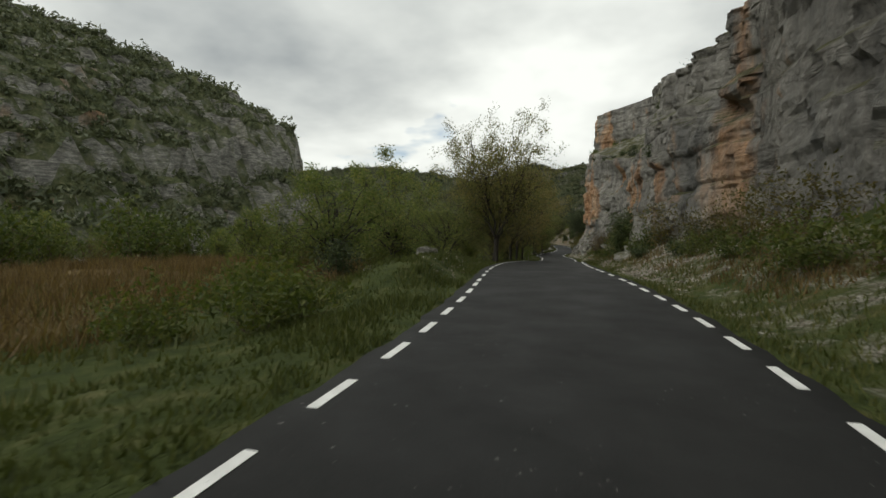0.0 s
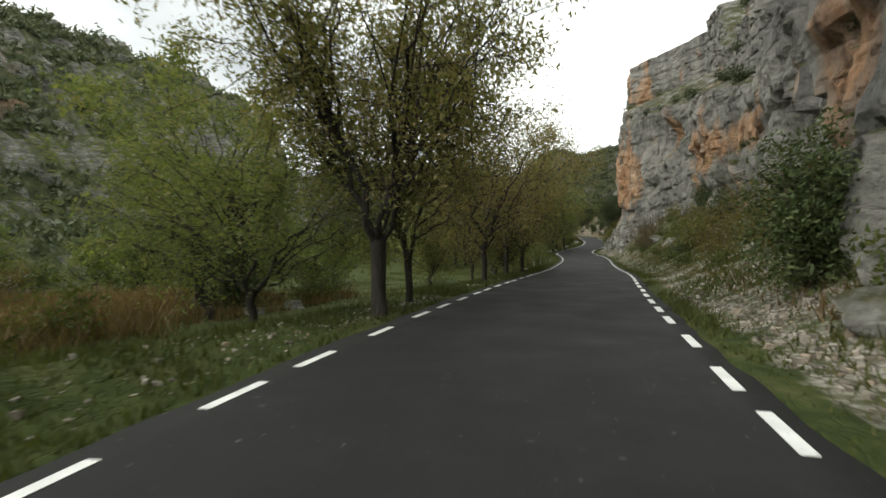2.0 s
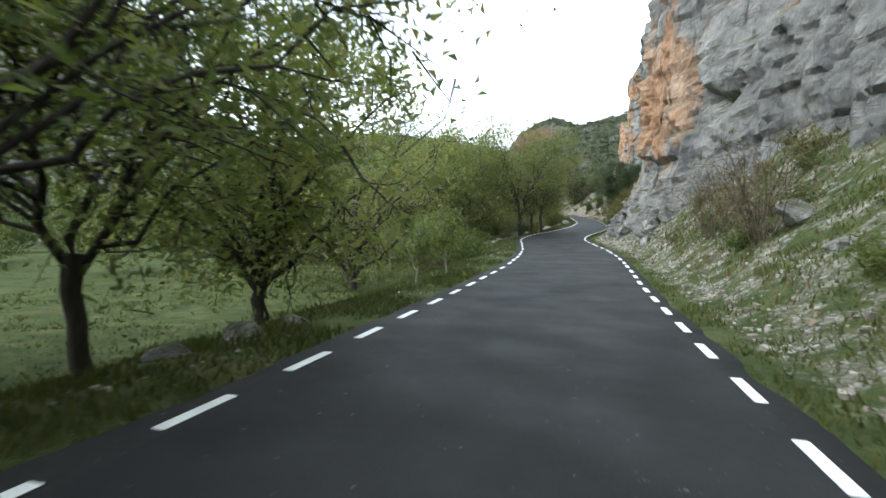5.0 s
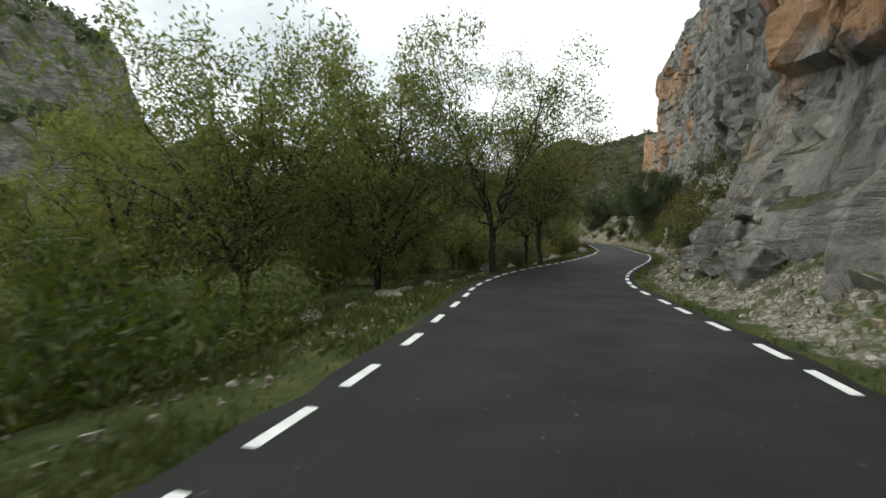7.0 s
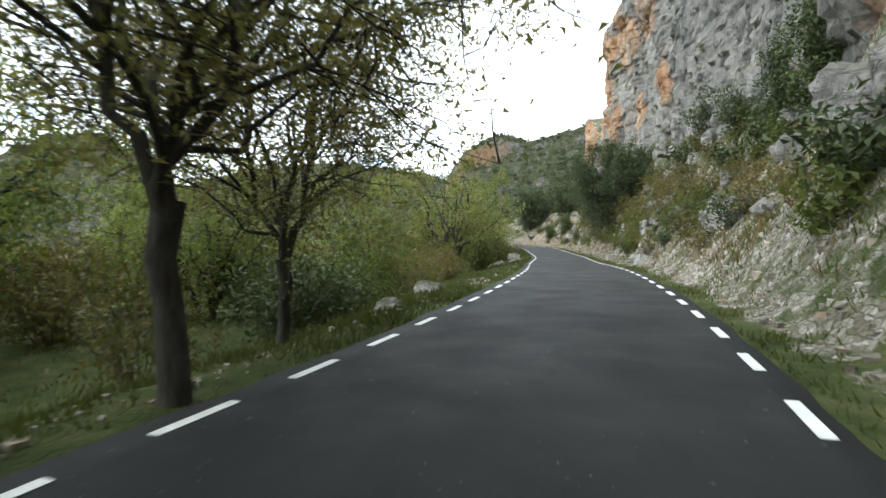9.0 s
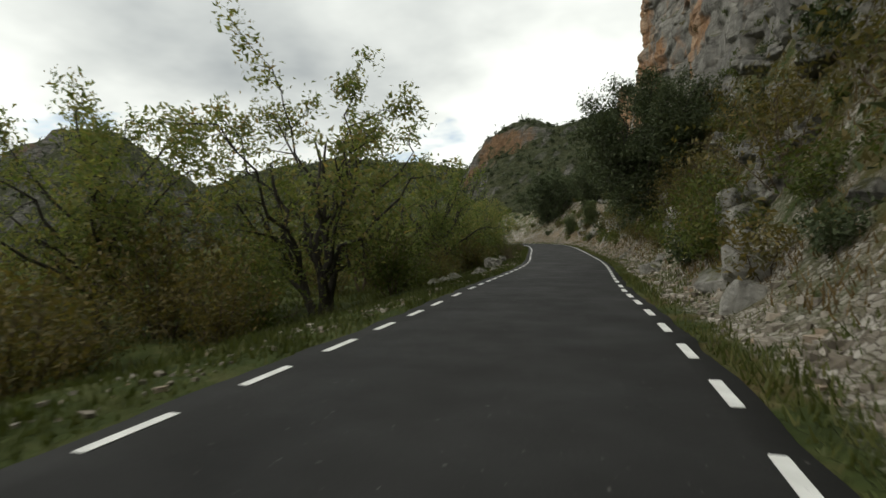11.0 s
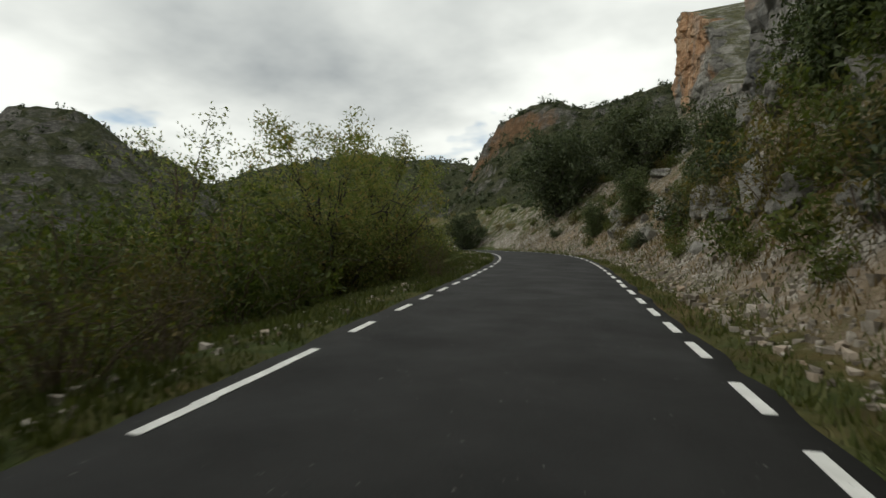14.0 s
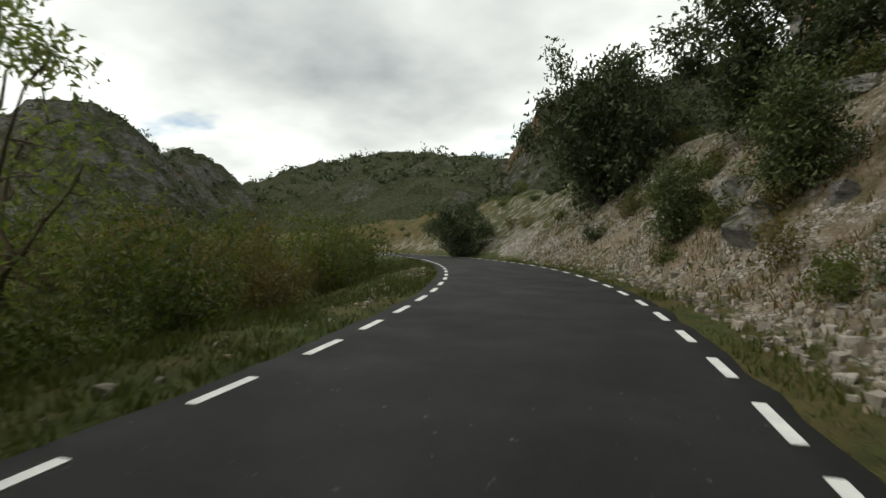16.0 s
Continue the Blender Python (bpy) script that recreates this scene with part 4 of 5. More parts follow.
def bush_meshes(name, seed, height, radius, leaves, leaf, foliage, stems=8, clump=0.2, subs=4, bark=None, thick=0.010):
    """A bush of many stems; each bows out to the outline of a dome and carries side shoots with leaves."""
    rng = np.random.default_rng(seed)
    tubes, pts = [], []
    for s in range(stems):
        az = 2.399963 * s + rng.uniform(-0.3, 0.3)
        rho = math.sqrt((s + 0.5) / stems) * rng.uniform(0.85, 1.05)
        top = height * math.sqrt(max(0.12, 1 - 0.85 * rho * rho)) * rng.uniform(0.75, 1.05)
        base = np.array([0.15 * radius * rho * math.cos(az), 0.15 * radius * rho * math.sin(az), -0.2])
        tip = np.array([radius * rho * math.cos(az), radius * rho * math.sin(az), top])
        stem = curve(rng, base, tip, 0.14, 4, 0.03)
        tubes.append(tube(stem, thick * height * np.linspace(1, 0.25, 5), 3))
        pts.append(stem[2:])
        for q in range(subs):
            j = 1 + q % 4
            d = rng.normal(0, 1, 3) * (1, 1, 0.7) + (0.5 * math.cos(az), 0.5 * math.sin(az), 0.3)
            end = stem[j] + d / np.linalg.norm(d) * height * rng.uniform(0.14, 0.32)
            end[2] = max(end[2], 0.05 * height)
            sub = curve(rng, stem[j], end, 0.05, 2, 0.05)
            tubes.append(tube(sub, 0.45 * thick * height * np.linspace(1, 0.3, 3), 3))
            pts.append(sub[1:])
    pts = np.concatenate(pts)
    c = pts[rng.integers(0, len(pts), leaves)]
    return (mesh_of(name + "_stems", *join_tubes(tubes), bark or TWIG, True), mesh_of(name + "_leaves", *leaf_cloud(rng, c, clump, leaf), foliage))


WILLOW = bush_meshes("willow", 11, 3.8, 2.4, 2900, 0.115, BUSH_LEAF, 14, 0.30, 5)
RUSTY = bush_meshes("rusty_willow", 12, 3.4, 2.2, 2500, 0.105, RUST_LEAF, 14, 0.28, 5)
BRAMBLE = bush_meshes("bramble", 13, 1.2, 1.5, 1500, 0.085, BUSH_LEAF, 9, 0.17)
BROOM = bush_meshes("broom", 14, 1.4, 1.0, 1000, 0.08, BUSH_LEAF, 9, 0.15)
DRY_BUSH = bush_meshes("dry_bush", 15, 2.0, 1.5, 1100, 0.075, RUST_LEAF, 13, 0.2)
JUNIPER = bush_meshes("juniper", 16, 3.4, 0.95, 8500, 0.085, JUNIPER_LEAF, 14, 0.22)
ROUND = bush_meshes("round_bush", 17, 2.0, 1.5, 2400, 0.10, OAK_LEAF, 11, 0.25)
BARE = bush_meshes("bare_bush", 18, 2.2, 1.6, 300, 0.06, RUST_LEAF, 22, 0.14, 6)
FAR_WILLOW = bush_meshes("far_willow", 19, 3.8, 2.5, 1200, 0.17, BUSH_LEAF, 9, 0.34, 3)
FAR_RUSTY = bush_meshes("far_rusty", 20, 3.5, 2.3, 1100, 0.16, RUST_LEAF, 9, 0.34, 3)
# light ones for the slope and the ledges
SMALL_BROOM = bush_meshes("small_broom", 24, 1.4, 1.1, 520, 0.11, BUSH_LEAF, 5, 0.18, 3)
SMALL_DRY = bush_meshes("small_dry", 25, 1.7, 1.3, 520, 0.10, RUST_LEAF, 7, 0.22, 3)
SMALL_ROUND = bush_meshes("small_round", 27, 1.8, 1.5, 800, 0.135, OAK_LEAF, 6, 0.26, 3)

W = "walnut tree with thin yellowing leaves on the grassy verge"
# trees along the left of the road
for meshes, x, y, turn, size, label in (
    (WALNUT_A, -3.6, 31.5, 0, (0.86, 0.86, 0.97), "wide walnut tree with dark forked limbs and thinning leaves"), (WALNUT_K, -4.1, 34.6, 80, (0.8, 0.8, 0.85), "walnut tree with bare low limbs beside the road"),
    (WALNUT_G, -7.3, 32.0, 200, (0.8, 0.8, 0.66), "leaning walnut tree with olive leaves in the meadow"), (WALNUT_C, -12.5, 25.0, 70, (0.85, 0.85, 0.70), "small olive-leaved tree in the meadow"), (WALNUT_B, -12.6, 36.0, 170, 1.12, "slender olive-leaved tree in the meadow"), (WALNUT_E, -17.0, 44.0, 120, 0.7, "walnut tree with olive leaves in the meadow"),
    (WALNUT_K, -4.15, 44.3, 130, 1.0, W), (WALNUT_K, -4.3, 50.6, 260, 1.05, W), (WALNUT_G, -4.3, 56.7, 30, 1.0, W), (WALNUT_G, -6.0, 59.3, 190, 0.95, W), (WALNUT_K, -7.4, 54.6, 310, 0.85, W), (WALNUT_C, -7.0, 64.5, 10, 0.85, W), (WALNUT_C, -11.5, 58.0, 310, 0.7, W),
    (OVERHANG, -10.2, 75.2, 60, 1.1, "spreading walnut tree with long bare limbs and few leaves"), (SPARSE, -30.0, 100.0, 20, 1.7, "tall thin tree with few leaves on the meadow"),
    (WALNUT_C, -18.0, 92.0, 75, 0.8, W), (WALNUT_H, -13.2, 92.5, 30, (0.95, 0.95, 1.08), "walnut tree with green leaves over the mown meadow"), (WALNUT_B, -17.0, 84.0, 140, 0.8, W),
    (WALNUT_G, -6.4, 101.2, 60, (1.15, 1.15, 1.22), "wide walnut tree with a thick leaning trunk"), (WALNUT_H, -10.8, 98.0, 190, (0.95, 0.95, 1.2), "tall walnut tree with yellow-green leaves"), (WALNUT_C, -17.0, 104.0, 250, 1.1, W), (WALNUT_E, -22.0, 110.0, 20, 0.8, W),
    (WALNUT_F, -5.25, 108.0, 130, (0.98, 0.98, 0.86), "tall walnut tree with a dark forked trunk and thin foliage"), (WALNUT_F, -6.9, 113.0, 285, (0.86, 0.86, 0.76), "wide walnut tree with brownish leaves beside the low stone wall"), (WALNUT_C, -15.5, 112.0, 80, 0.9, W), (WALNUT_E, -14.0, 120.0, 140, 0.7, W),
    (WALNUT_D, -9.5, 142.2, 10, (1.22, 1.22, 1.12), "many-stemmed walnut tree with sparse leaves"), (WALNUT_C, -15.0, 137.5, 10, 0.85, W),
    (WALNUT_C, -10.0, 159.5, 120, 0.9, W), (SPARSE, -12.5, 152.0, 0, 1.1, "nearly bare young tree on the meadow's edge"),
    (WALNUT_E, -10.2, 177.0, 70, 0.64, "many-stemmed walnut tree with yellow-green leaves"), (WALNUT_C, -11.0, 182.5, 200, 0.7, W), (SPARSE, -13.5, 187.0, 30, 1.2, "nearly bare young tree on the meadow's edge"),
    (SPARSE, -14.0, 174.0, 80, 1.0, "nearly bare young tree on the meadow's edge"),
):
    plant("walnut_tree" if meshes is not SPARSE else "young_tree", meshes, label, "tree", (x, y), turn, size, group="roadside trees")
for x, y, s in ((-5.3, 70.5, 0.9), (-5.0, 72.8, 0.95), (-13.6, 88.0, 1.1), (-12.0, 84.0, 1.0), (-14.1, 87.1, 1.2), (-12.2, 96.0, 1.0), (-13.0, 99.0, 1.0), (-11.8, 103.5, 0.9)):
    plant("sapling", SAPLING, "young planted tree with a pale thin trunk", "tree", (x, y), 97 * y, s, group="saplings in the meadow")

# holm oaks on the right
for meshes, x, y, turn, size in ((OAK, 4.5, 160.4, 0, (1.0, 1.0, 1.04)), (OAK_B, -6.4, 214.0, 40, (1.2, 1.2, 1.4)), (OAK_B, 1.2, 206.0, 140, (1.1, 1.1, 0.95)), (OAK_B, -19.0, 222.6, 10, 0.75), (OAK_B, -5.0, 217.0, 20, 0.9)):
    plant("holm_oak", meshes, "dense dark green holm oak on the rocky slope", "tree", (x, y), turn, size, group="holm oaks")

# ---- rocks ----
from mathutils.bvhtree import BVHTree


def rock_mesh(name, seed, size, material, corners=16, rough=0.10):
    """An angular stone: the hull of some corners with broken faces, which sits a little in the ground."""
    rng = np.random.default_rng(seed)
    bm = bmesh.new()
    for _ in range(corners):
        d = rng.normal(0, 1, 3)
        d = np.sign(d) * np.abs(d / np.linalg.norm(d)) ** 0.75
        bm.verts.new(d * rng.uniform(0.8, 1.0))
    out = bmesh.ops.convex_hull(bm, input=bm.verts)
    bmesh.ops.delete(bm, geom=[g for g in out["geom_interior"] if g.is_valid], context="VERTS")
    bmesh.ops.bevel(bm, geom=bm.edges[:], offset=0.05, segments=1, affect="EDGES")
    bmesh.ops.triangulate(bm, faces=bm.faces[:])
    for _ in range(1):
        bmesh.ops.subdivide_edges(bm, edges=[e for e in bm.edges if e.calc_length() > 0.3], cuts=1)
        bmesh.ops.triangulate(bm, faces=bm.faces[:])
    v = np.array([q.co[:] for q in bm.verts])
    v = v * (1 + rough * fbm(v * 2.3 + seed, 3, seed))[:, None] * size
    v[:, 2] += size[2] * 0.5
    for q, co in zip(bm.verts, v):
        q.co = co
    bmesh.ops.recalc_face_normals(bm, faces=bm.faces[:])
    me = bpy.data.meshes.new(name)
    bm.to_mesh(me)
    bm.free()
    me.materials.append(material)
    me.attributes.new("rust", "FLOAT", "POINT")
    return me


STONES = [rock_mesh("stone", 30 + k, (rng_x, rng_y, rng_z), BOULDER) for k, (rng_x, rng_y, rng_z) in enumerate(((0.5, 0.42, 0.34), (0.6, 0.4, 0.3), (0.42, 0.5, 0.4), (0.55, 0.55, 0.28), (0.7, 0.45, 0.42), (0.5, 0.35, 0.5)))]
GREY = [rock_mesh("grey_stone", 50 + k, s, GREY_ROCK, 20) for k, s in enumerate(((1.25, 1.0, 0.75), (0.7, 0.55, 0.45), (0.9, 0.6, 0.5)))]


def road_point(y, d):
    """The place d metres right of the road's middle at y."""
    x, z = float(np.interp(y, LINE_Y, LINE_X)), float(np.interp(y, LINE_Y, LINE_Z))
    tx, ty = (float(np.interp(y, LINE_Y, TANGENT[:, k])) for k in (0, 1))
    return x + d * ty, y - d * tx, z


def stone(me, x, y, turn, size, label, group=""):
    ob = new("boulder", me)
    ob.matrix_basis = Matrix.LocRotScale((x, y, ground_z(x, y) - 0.12 * size), Euler((0.15 * math.sin(turn), 0.15 * math.cos(turn), turn)), (size, size, size))
    return tagged(ob, label, "rock", group)


PALE_BOULDER = rock_mesh("pale_boulder", 61, (1.15, 0.95, 0.86), BOULDER, 46, 0.16)
PALE = "pale angular limestone boulder on the stony verge"
MOSSY = "grey weathered limestone boulder in the grass"
for me, x, y, s, label in ((PALE_BOULDER, -5.9, 159.0, 0.60, "large rounded grey boulder in the grass"), (GREY[1], -6.2, 161.8, 0.55, MOSSY), (STONES[0], -6.5, 149.3, 1.0, MOSSY), (STONES[4], -6.3, 150.5, 0.9, MOSSY), (GREY[2], -7.0, 149.0, 0.8, MOSSY),
                           (STONES[1], -6.0, 148.3, 0.8, MOSSY), (GREY[1], -5.3, 151.6, 0.8, MOSSY), (STONES[3], -5.5, 152.4, 0.8, MOSSY), (STONES[4], -5.9, 158.0, 0.5, MOSSY), (STONES[5], -6.0, 163.2, 0.8, "pointed grey limestone boulder in the grass"), (STONES[1], -4.9, 154.2, 0.6, MOSSY),
                           (GREY[0], -4.6, 18.0, 0.5, "large pale grey boulder on the grassy bank"), (GREY[2], -6.0, 21.2, 0.6, MOSSY), (STONES[1], -5.2, 13.4, 0.5, MOSSY), (STONES[3], -4.9, 12.2, 0.4, MOSSY), (STONES[0], -5.6, 14.6, 0.45, MOSSY), (STONES[4], -4.8, 61.0, 0.7, MOSSY), (STONES[1], -5.3, 60.0, 0.7, MOSSY), (STONES[3], -4.7, 62.3, 0.6, MOSSY), (STONES[1], -11.2, 37.0, 1.0, MOSSY), (GREY[1], -10.4, 38.4, 0.8, MOSSY), (STONES[3], -11.6, 39.0, 0.8, MOSSY), (STONES[2], -7.1, 29.9, 0.5, MOSSY),
                           (GREY[2], -7.0, 102.6, 0.7, MOSSY), (STONES[3], -7.3, 103.7, 0.8, MOSSY), (STONES[1], -6.2, 104.8, 0.8, MOSSY), (GREY[2], -5.6, 119.6, 0.75, MOSSY), (STONES[4], -5.8, 116.2, 0.8, MOSSY), (STONES[0], -5.9, 117.4, 0.6, MOSSY), (STONES[1], -5.5, 121.0, 0.7, MOSSY),
                           (STONES[2], -8.0, 88.8, 0.8, MOSSY), (STONES[3], -7.0, 91.0, 0.8, MOSSY), (STONES[0], -7.0, 92.4, 0.6, MOSSY), (STONES[1], -7.0, 94.5, 0.6, MOSSY), (STONES[4], -7.9, 93.4, 0.7, MOSSY), (STONES[0], -7.4, 89.6, 0.5, MOSSY)):
    stone(me, x, y, 1.7 * y, s, label, "boulders on the grassy bank")
for y, d, s, k in ((28.5, 4.6, 1.1, 4), (30.0, 5.4, 1.3, 1), (33.0, 5.6, 0.9, 0), (84.2, 4.3, 0.75, 5), (95.0, 4.0, 0.6, 0), (94.0, 4.2, 0.5, 2), (135.2, 4.0, 1.0, 5), (136.4, 4.6, 1.5, 2), (137.6, 4.3, 1.2, 4), (138.4, 4.9, 1.3, 5), (147.0, 4.2, 1.0, 3),
                   (147.8, 4.0, 1.1, 4), (149.0, 4.6, 0.8, 0), (161.6, 4.0, 0.85, 1), (162.6, 4.3, 0.55, 2), (168.0, 5.4, 1.2, 4), (169.5, 6.0, 1.6, 0), (188.5, 5.6, 1.2, 3), (190.0, 6.6, 1.5, 0), (178.5, 5.0, 0.9, 1), (112.0, 4.9, 0.8, 4), (115.0, 5.3, 1.0, 0), (118.5, 5.0, 0.9, 2),
                   (121.0, 5.6, 1.3, 4), (58.0, 6.0, 0.8, 1), (63.0, 6.5, 1.1, 0), (66.5, 5.8, 0.9, 3), (70.0, 6.3, 1.2, 4), (87.0, 4.6, 0.9, 3)):
    x, yy, _ = road_point(y, d)
    stone(STONES[k], x, yy, 2.3 * y, s, PALE, "boulders under the cliff")


OUTCROPS = [rock_mesh("outcrop", 90 + k, s, GREY_ROCK, 14, 0.18) for k, s in enumerate(((1.3, 1.6, 1.1), (1.0, 1.4, 1.4), (1.5, 1.9, 0.9), (0.9, 1.1, 1.0)))]
rng_o = np.random.default_rng(12)
for k in range(170):
    y = rng_o.uniform(99, 200)
    foot = float(np.interp(y, WALL[:, 0], WALL[:, 1]))
    d = rng_o.uniform(5.4, foot + 0.4)
    x, yy, _ = road_point(y, d)
    ob = stone(OUTCROPS[k % 4], x, yy, rng_o.uniform(0, 6.28), rng_o.uniform(0.3, 0.7), "grey limestone outcrop on the steep slope", "outcrops on the slope")
    ob.name = "outcrop"

for k in range(26):
    y = rng_o.uniform(84.5, 97)
    x, yy, _ = road_point(y, rng_o.uniform(4.2, 5.8))
    stone(OUTCROPS[k % 4], x, yy, rng_o.uniform(0, 6.28), rng_o.uniform(0.3, 0.62), "rough grey limestone outcrop at the foot of the cliff", "outcrops on the slope").name = "outcrop"


def pebbles():
    """Broken stones on the right verge and on the edge of the left one."""
    rng = np.random.default_rng(5)
    ico = bmesh.new()
    bmesh.ops.create_cube(ico, size=1.35)
    bmesh.ops.triangulate(ico, faces=ico.faces[:])
    base = np.array([v.co[:] for v in ico.verts])
    tri = np.array([[v.index for v in f.verts] for f in ico.faces])
    ico.free()
    n = 23000
    y = rng.uniform(12, 212, n)
    # thick along the foot of the slope, thin elsewhere
    thick = np.interp(y, [12, 18, 30, 45, 60, 80, 95, 110, 130, 145, 210], [0.2, 0.8, 0.9, 0.4, 0.3, 0.3, 0.5, 0.4, 0.45, 0.6, 0.8])
    ok = rng.uniform(0, 1, n) < thick
    y = y[ok]
    d = 3.3 + rng.gamma(1.5, np.interp(y, [60, 70, 150, 175, 200], [0.55, 0.5, 0.45, 0.7, 0.75]), len(y))
    left = rng.uniform(0, 1, len(y)) < np.interp(y, [12, 40, 50, 72, 80, 165, 175], [0.34, 0.34, 0.14, 0.14, 0.34, 0.30, 0.12])
    d = np.where(left, -3.2 - rng.gamma(1.5, 0.45, len(y)), d)
    X = np.interp(y, LINE_Y, LINE_X) + d * np.interp(y, LINE_Y, TANGENT[:, 1])
    Y = y - d * np.interp(y, LINE_Y, TANGENT[:, 0])
    Z = ground_height(X, Y)[0]
    m = len(y)
    size = np.clip(rng.lognormal(-3.1, 0.55, m), 0.022, 0.125) * np.interp(y, [60, 85, 100, 125], [0.7, 0.9, 0.9, 1.05]) * np.where(left, 0.7, 1.0)
    V = (base[None] * (1 + rng.uniform(-0.35, 0.12, (m, len(base), 1))) + rng.uniform(-0.25, 0.25, (m, len(base), 3))) * (size[:, None] * rng.uniform(0.6, 1.3, (m, 3)) * (1, 1, 1.05))[:, None]
    a = rng.uniform(0, 6.28, m)
    c, s = np.cos(a)[:, None], np.sin(a)[:, None]
    V = np.stack([V[..., 0] * c - V[..., 1] * s, V[..., 0] * s + V[..., 1] * c, V[..., 2]], -1)
    V = V + np.stack([X, Y, Z + 0.2 * size], -1)[:, None]
    F = tri[None] + (np.arange(m) * len(base))[:, None, None]
    n = Nodes("broken_limestone", 0.9, 0.2)
    col = n.ramp(n.island(), [(0.0, (0.15, 0.128, 0.102)), (0.4, (0.27, 0.24, 0.20)), (0.75, (0.42, 0.385, 0.335)), (1.0, (0.33, 0.25, 0.18))])
    col = n.mix(1.0, col, n.ramp(n.noise(9, 5, 0.7), [(0.3, (0.6, 0.6, 0.6)), (0.7, (1.15, 1.15, 1.15))]), "MULTIPLY")
    n.bump(n.noise(20, 4), 0.5, 0.03)
    me = mesh_of("rubble", V.reshape(-1, 3), F.reshape(-1, 3), n.done(col))
    tagged(new("rubble", me), "loose pale limestone rubble along the verge", "stones", kind="stuff")


pebbles()

# ---- bushes ----
rng_b = np.random.default_rng(77)
KIND = {
    "willow": (WILLOW, "willow_bush", "olive-green willow bush on the valley floor"), "rusty": (RUSTY, "autumn_bush", "rust and olive autumn bush on the valley floor"),
    "bramble": (BRAMBLE, "bramble", "low green bramble on the verge"), "broom": (BROOM, "broom_bush", "small green broom bush among the stones"),
    "far_willow": (FAR_WILLOW, "willow_bush", "olive-green willow bush on the valley floor"), "far_rusty": (FAR_RUSTY, "autumn_bush", "rust and olive autumn bush on the valley floor"),
    "dry": (DRY_BUSH, "dry_bush", "brownish dry bush on the stony slope"), "juniper": (JUNIPER, "juniper", "upright dark green juniper under the cliff"),
    "small_broom": (SMALL_BROOM, "broom_bush", "small green broom bush among the stones"), "small_dry": (SMALL_DRY, "dry_bush", "brownish dry bush on the stony slope"), "small_round": (SMALL_ROUND, "holm_oak_bush", "rounded dark green holm oak bush on the rocks"),
    "round": (ROUND, "holm_oak_bush", "rounded dark green holm oak bush on the rocks"), "bare": (BARE, "bare_bush", "leafless twiggy bush beside the road"),
}


def bush(kind, x, y, size, z=None):
    meshes, name, label = KIND[kind]
    where = (x, y) if z is None else (x, y, z)
    s = size * rng_b.uniform(0.88, 1.12)
    return plant(name, meshes, label, "bush", where, rng_b.uniform(0, 360), (s, s, s * rng_b.uniform(0.85, 1.15)), ("stem", "foliage"), group=name + " growth")


# a hedge along the left bank, then the thicket behind it
y = 119.0
while y < 222:
    d = -rng_b.uniform(6.2, 8.2) - 1.2 * (y < 140)
    x, yy, _ = road_point(y, d)
    kind = rng_b.choice(["willow", "rusty", "bramble", "willow", "rusty"])
    gap = 146 < y < 152 or 157 < y < 161 or 138 < y < 144
    if not gap:
        bush(kind, x, yy, rng_b.uniform(0.55, 0.85) * (1.0 if kind != "bramble" else 1.3))
    y += rng_b.uniform(1.7, 2.8)
y = 110.0
while y < 235:
    for row in (-11.0, -15.5, -21.0, -28.0):
        x, yy, _ = road_point(min(y, 225), row - rng_b.uniform(0, 3.5))
        bush(rng_b.choice(["willow", "rusty", "rusty"] if row > -12 else ["far_willow", "far_rusty", "far_rusty"]), x, yy + rng_b.uniform(-1, 1), rng_b.uniform(0.75, 1.15))
    y += rng_b.uniform(4.2, 6.2)
# belt of trees and bushes across the meadow
y = 4.0
while y < 135:
    for row in (-34, -44):
        if rng_b.uniform() < 0.75:
            kind = rng_b.choice(["far_willow", "far_rusty", "far_willow"])
            bush(kind, row - rng_b.uniform(0, 7) - 0.1 * y * (row < -40), y + rng_b.uniform(-2, 2), rng_b.uniform(0.9, 1.6))
    y += rng_b.uniform(4, 6.5)
for x, y, s, m in ((-26, 36, 0.62, FAR_TREE), (-33, 52, 0.7, FAR_TREE), (-40, 70, 0.75, FAR_TREE), (-30, 68, 0.6, SPARSE), (-24, 75, 0.7, FAR_TREE), (-45, 92, 0.85, FAR_TREE), (-36, 104, 0.8, FAR_TREE), (-28, 96, 0.75, FAR_TREE), (-52, 110, 0.9, FAR_TREE),
                   (-21, 116, 0.8, FAR_TREE), (-24, 128, 0.75, FAR_TREE), (-48, 60, 0.75, FAR_TREE), (-55, 40, 0.8, FAR_TREE), (-50, 22, 0.7, FAR_TREE), (-42, 34, 0.62, SPARSE), (-21, 60, 0.65, FAR_TREE), (-19.5, 83, 0.7, FAR_TREE), (-23, 88, 0.8, FAR_TREE), (-20, 98, 0.8, FAR_TREE)):
    plant("walnut_tree", m, "olive-leaved tree far back on the meadow", "tree", (x, y), 53 * y, s, group="trees across the meadow")
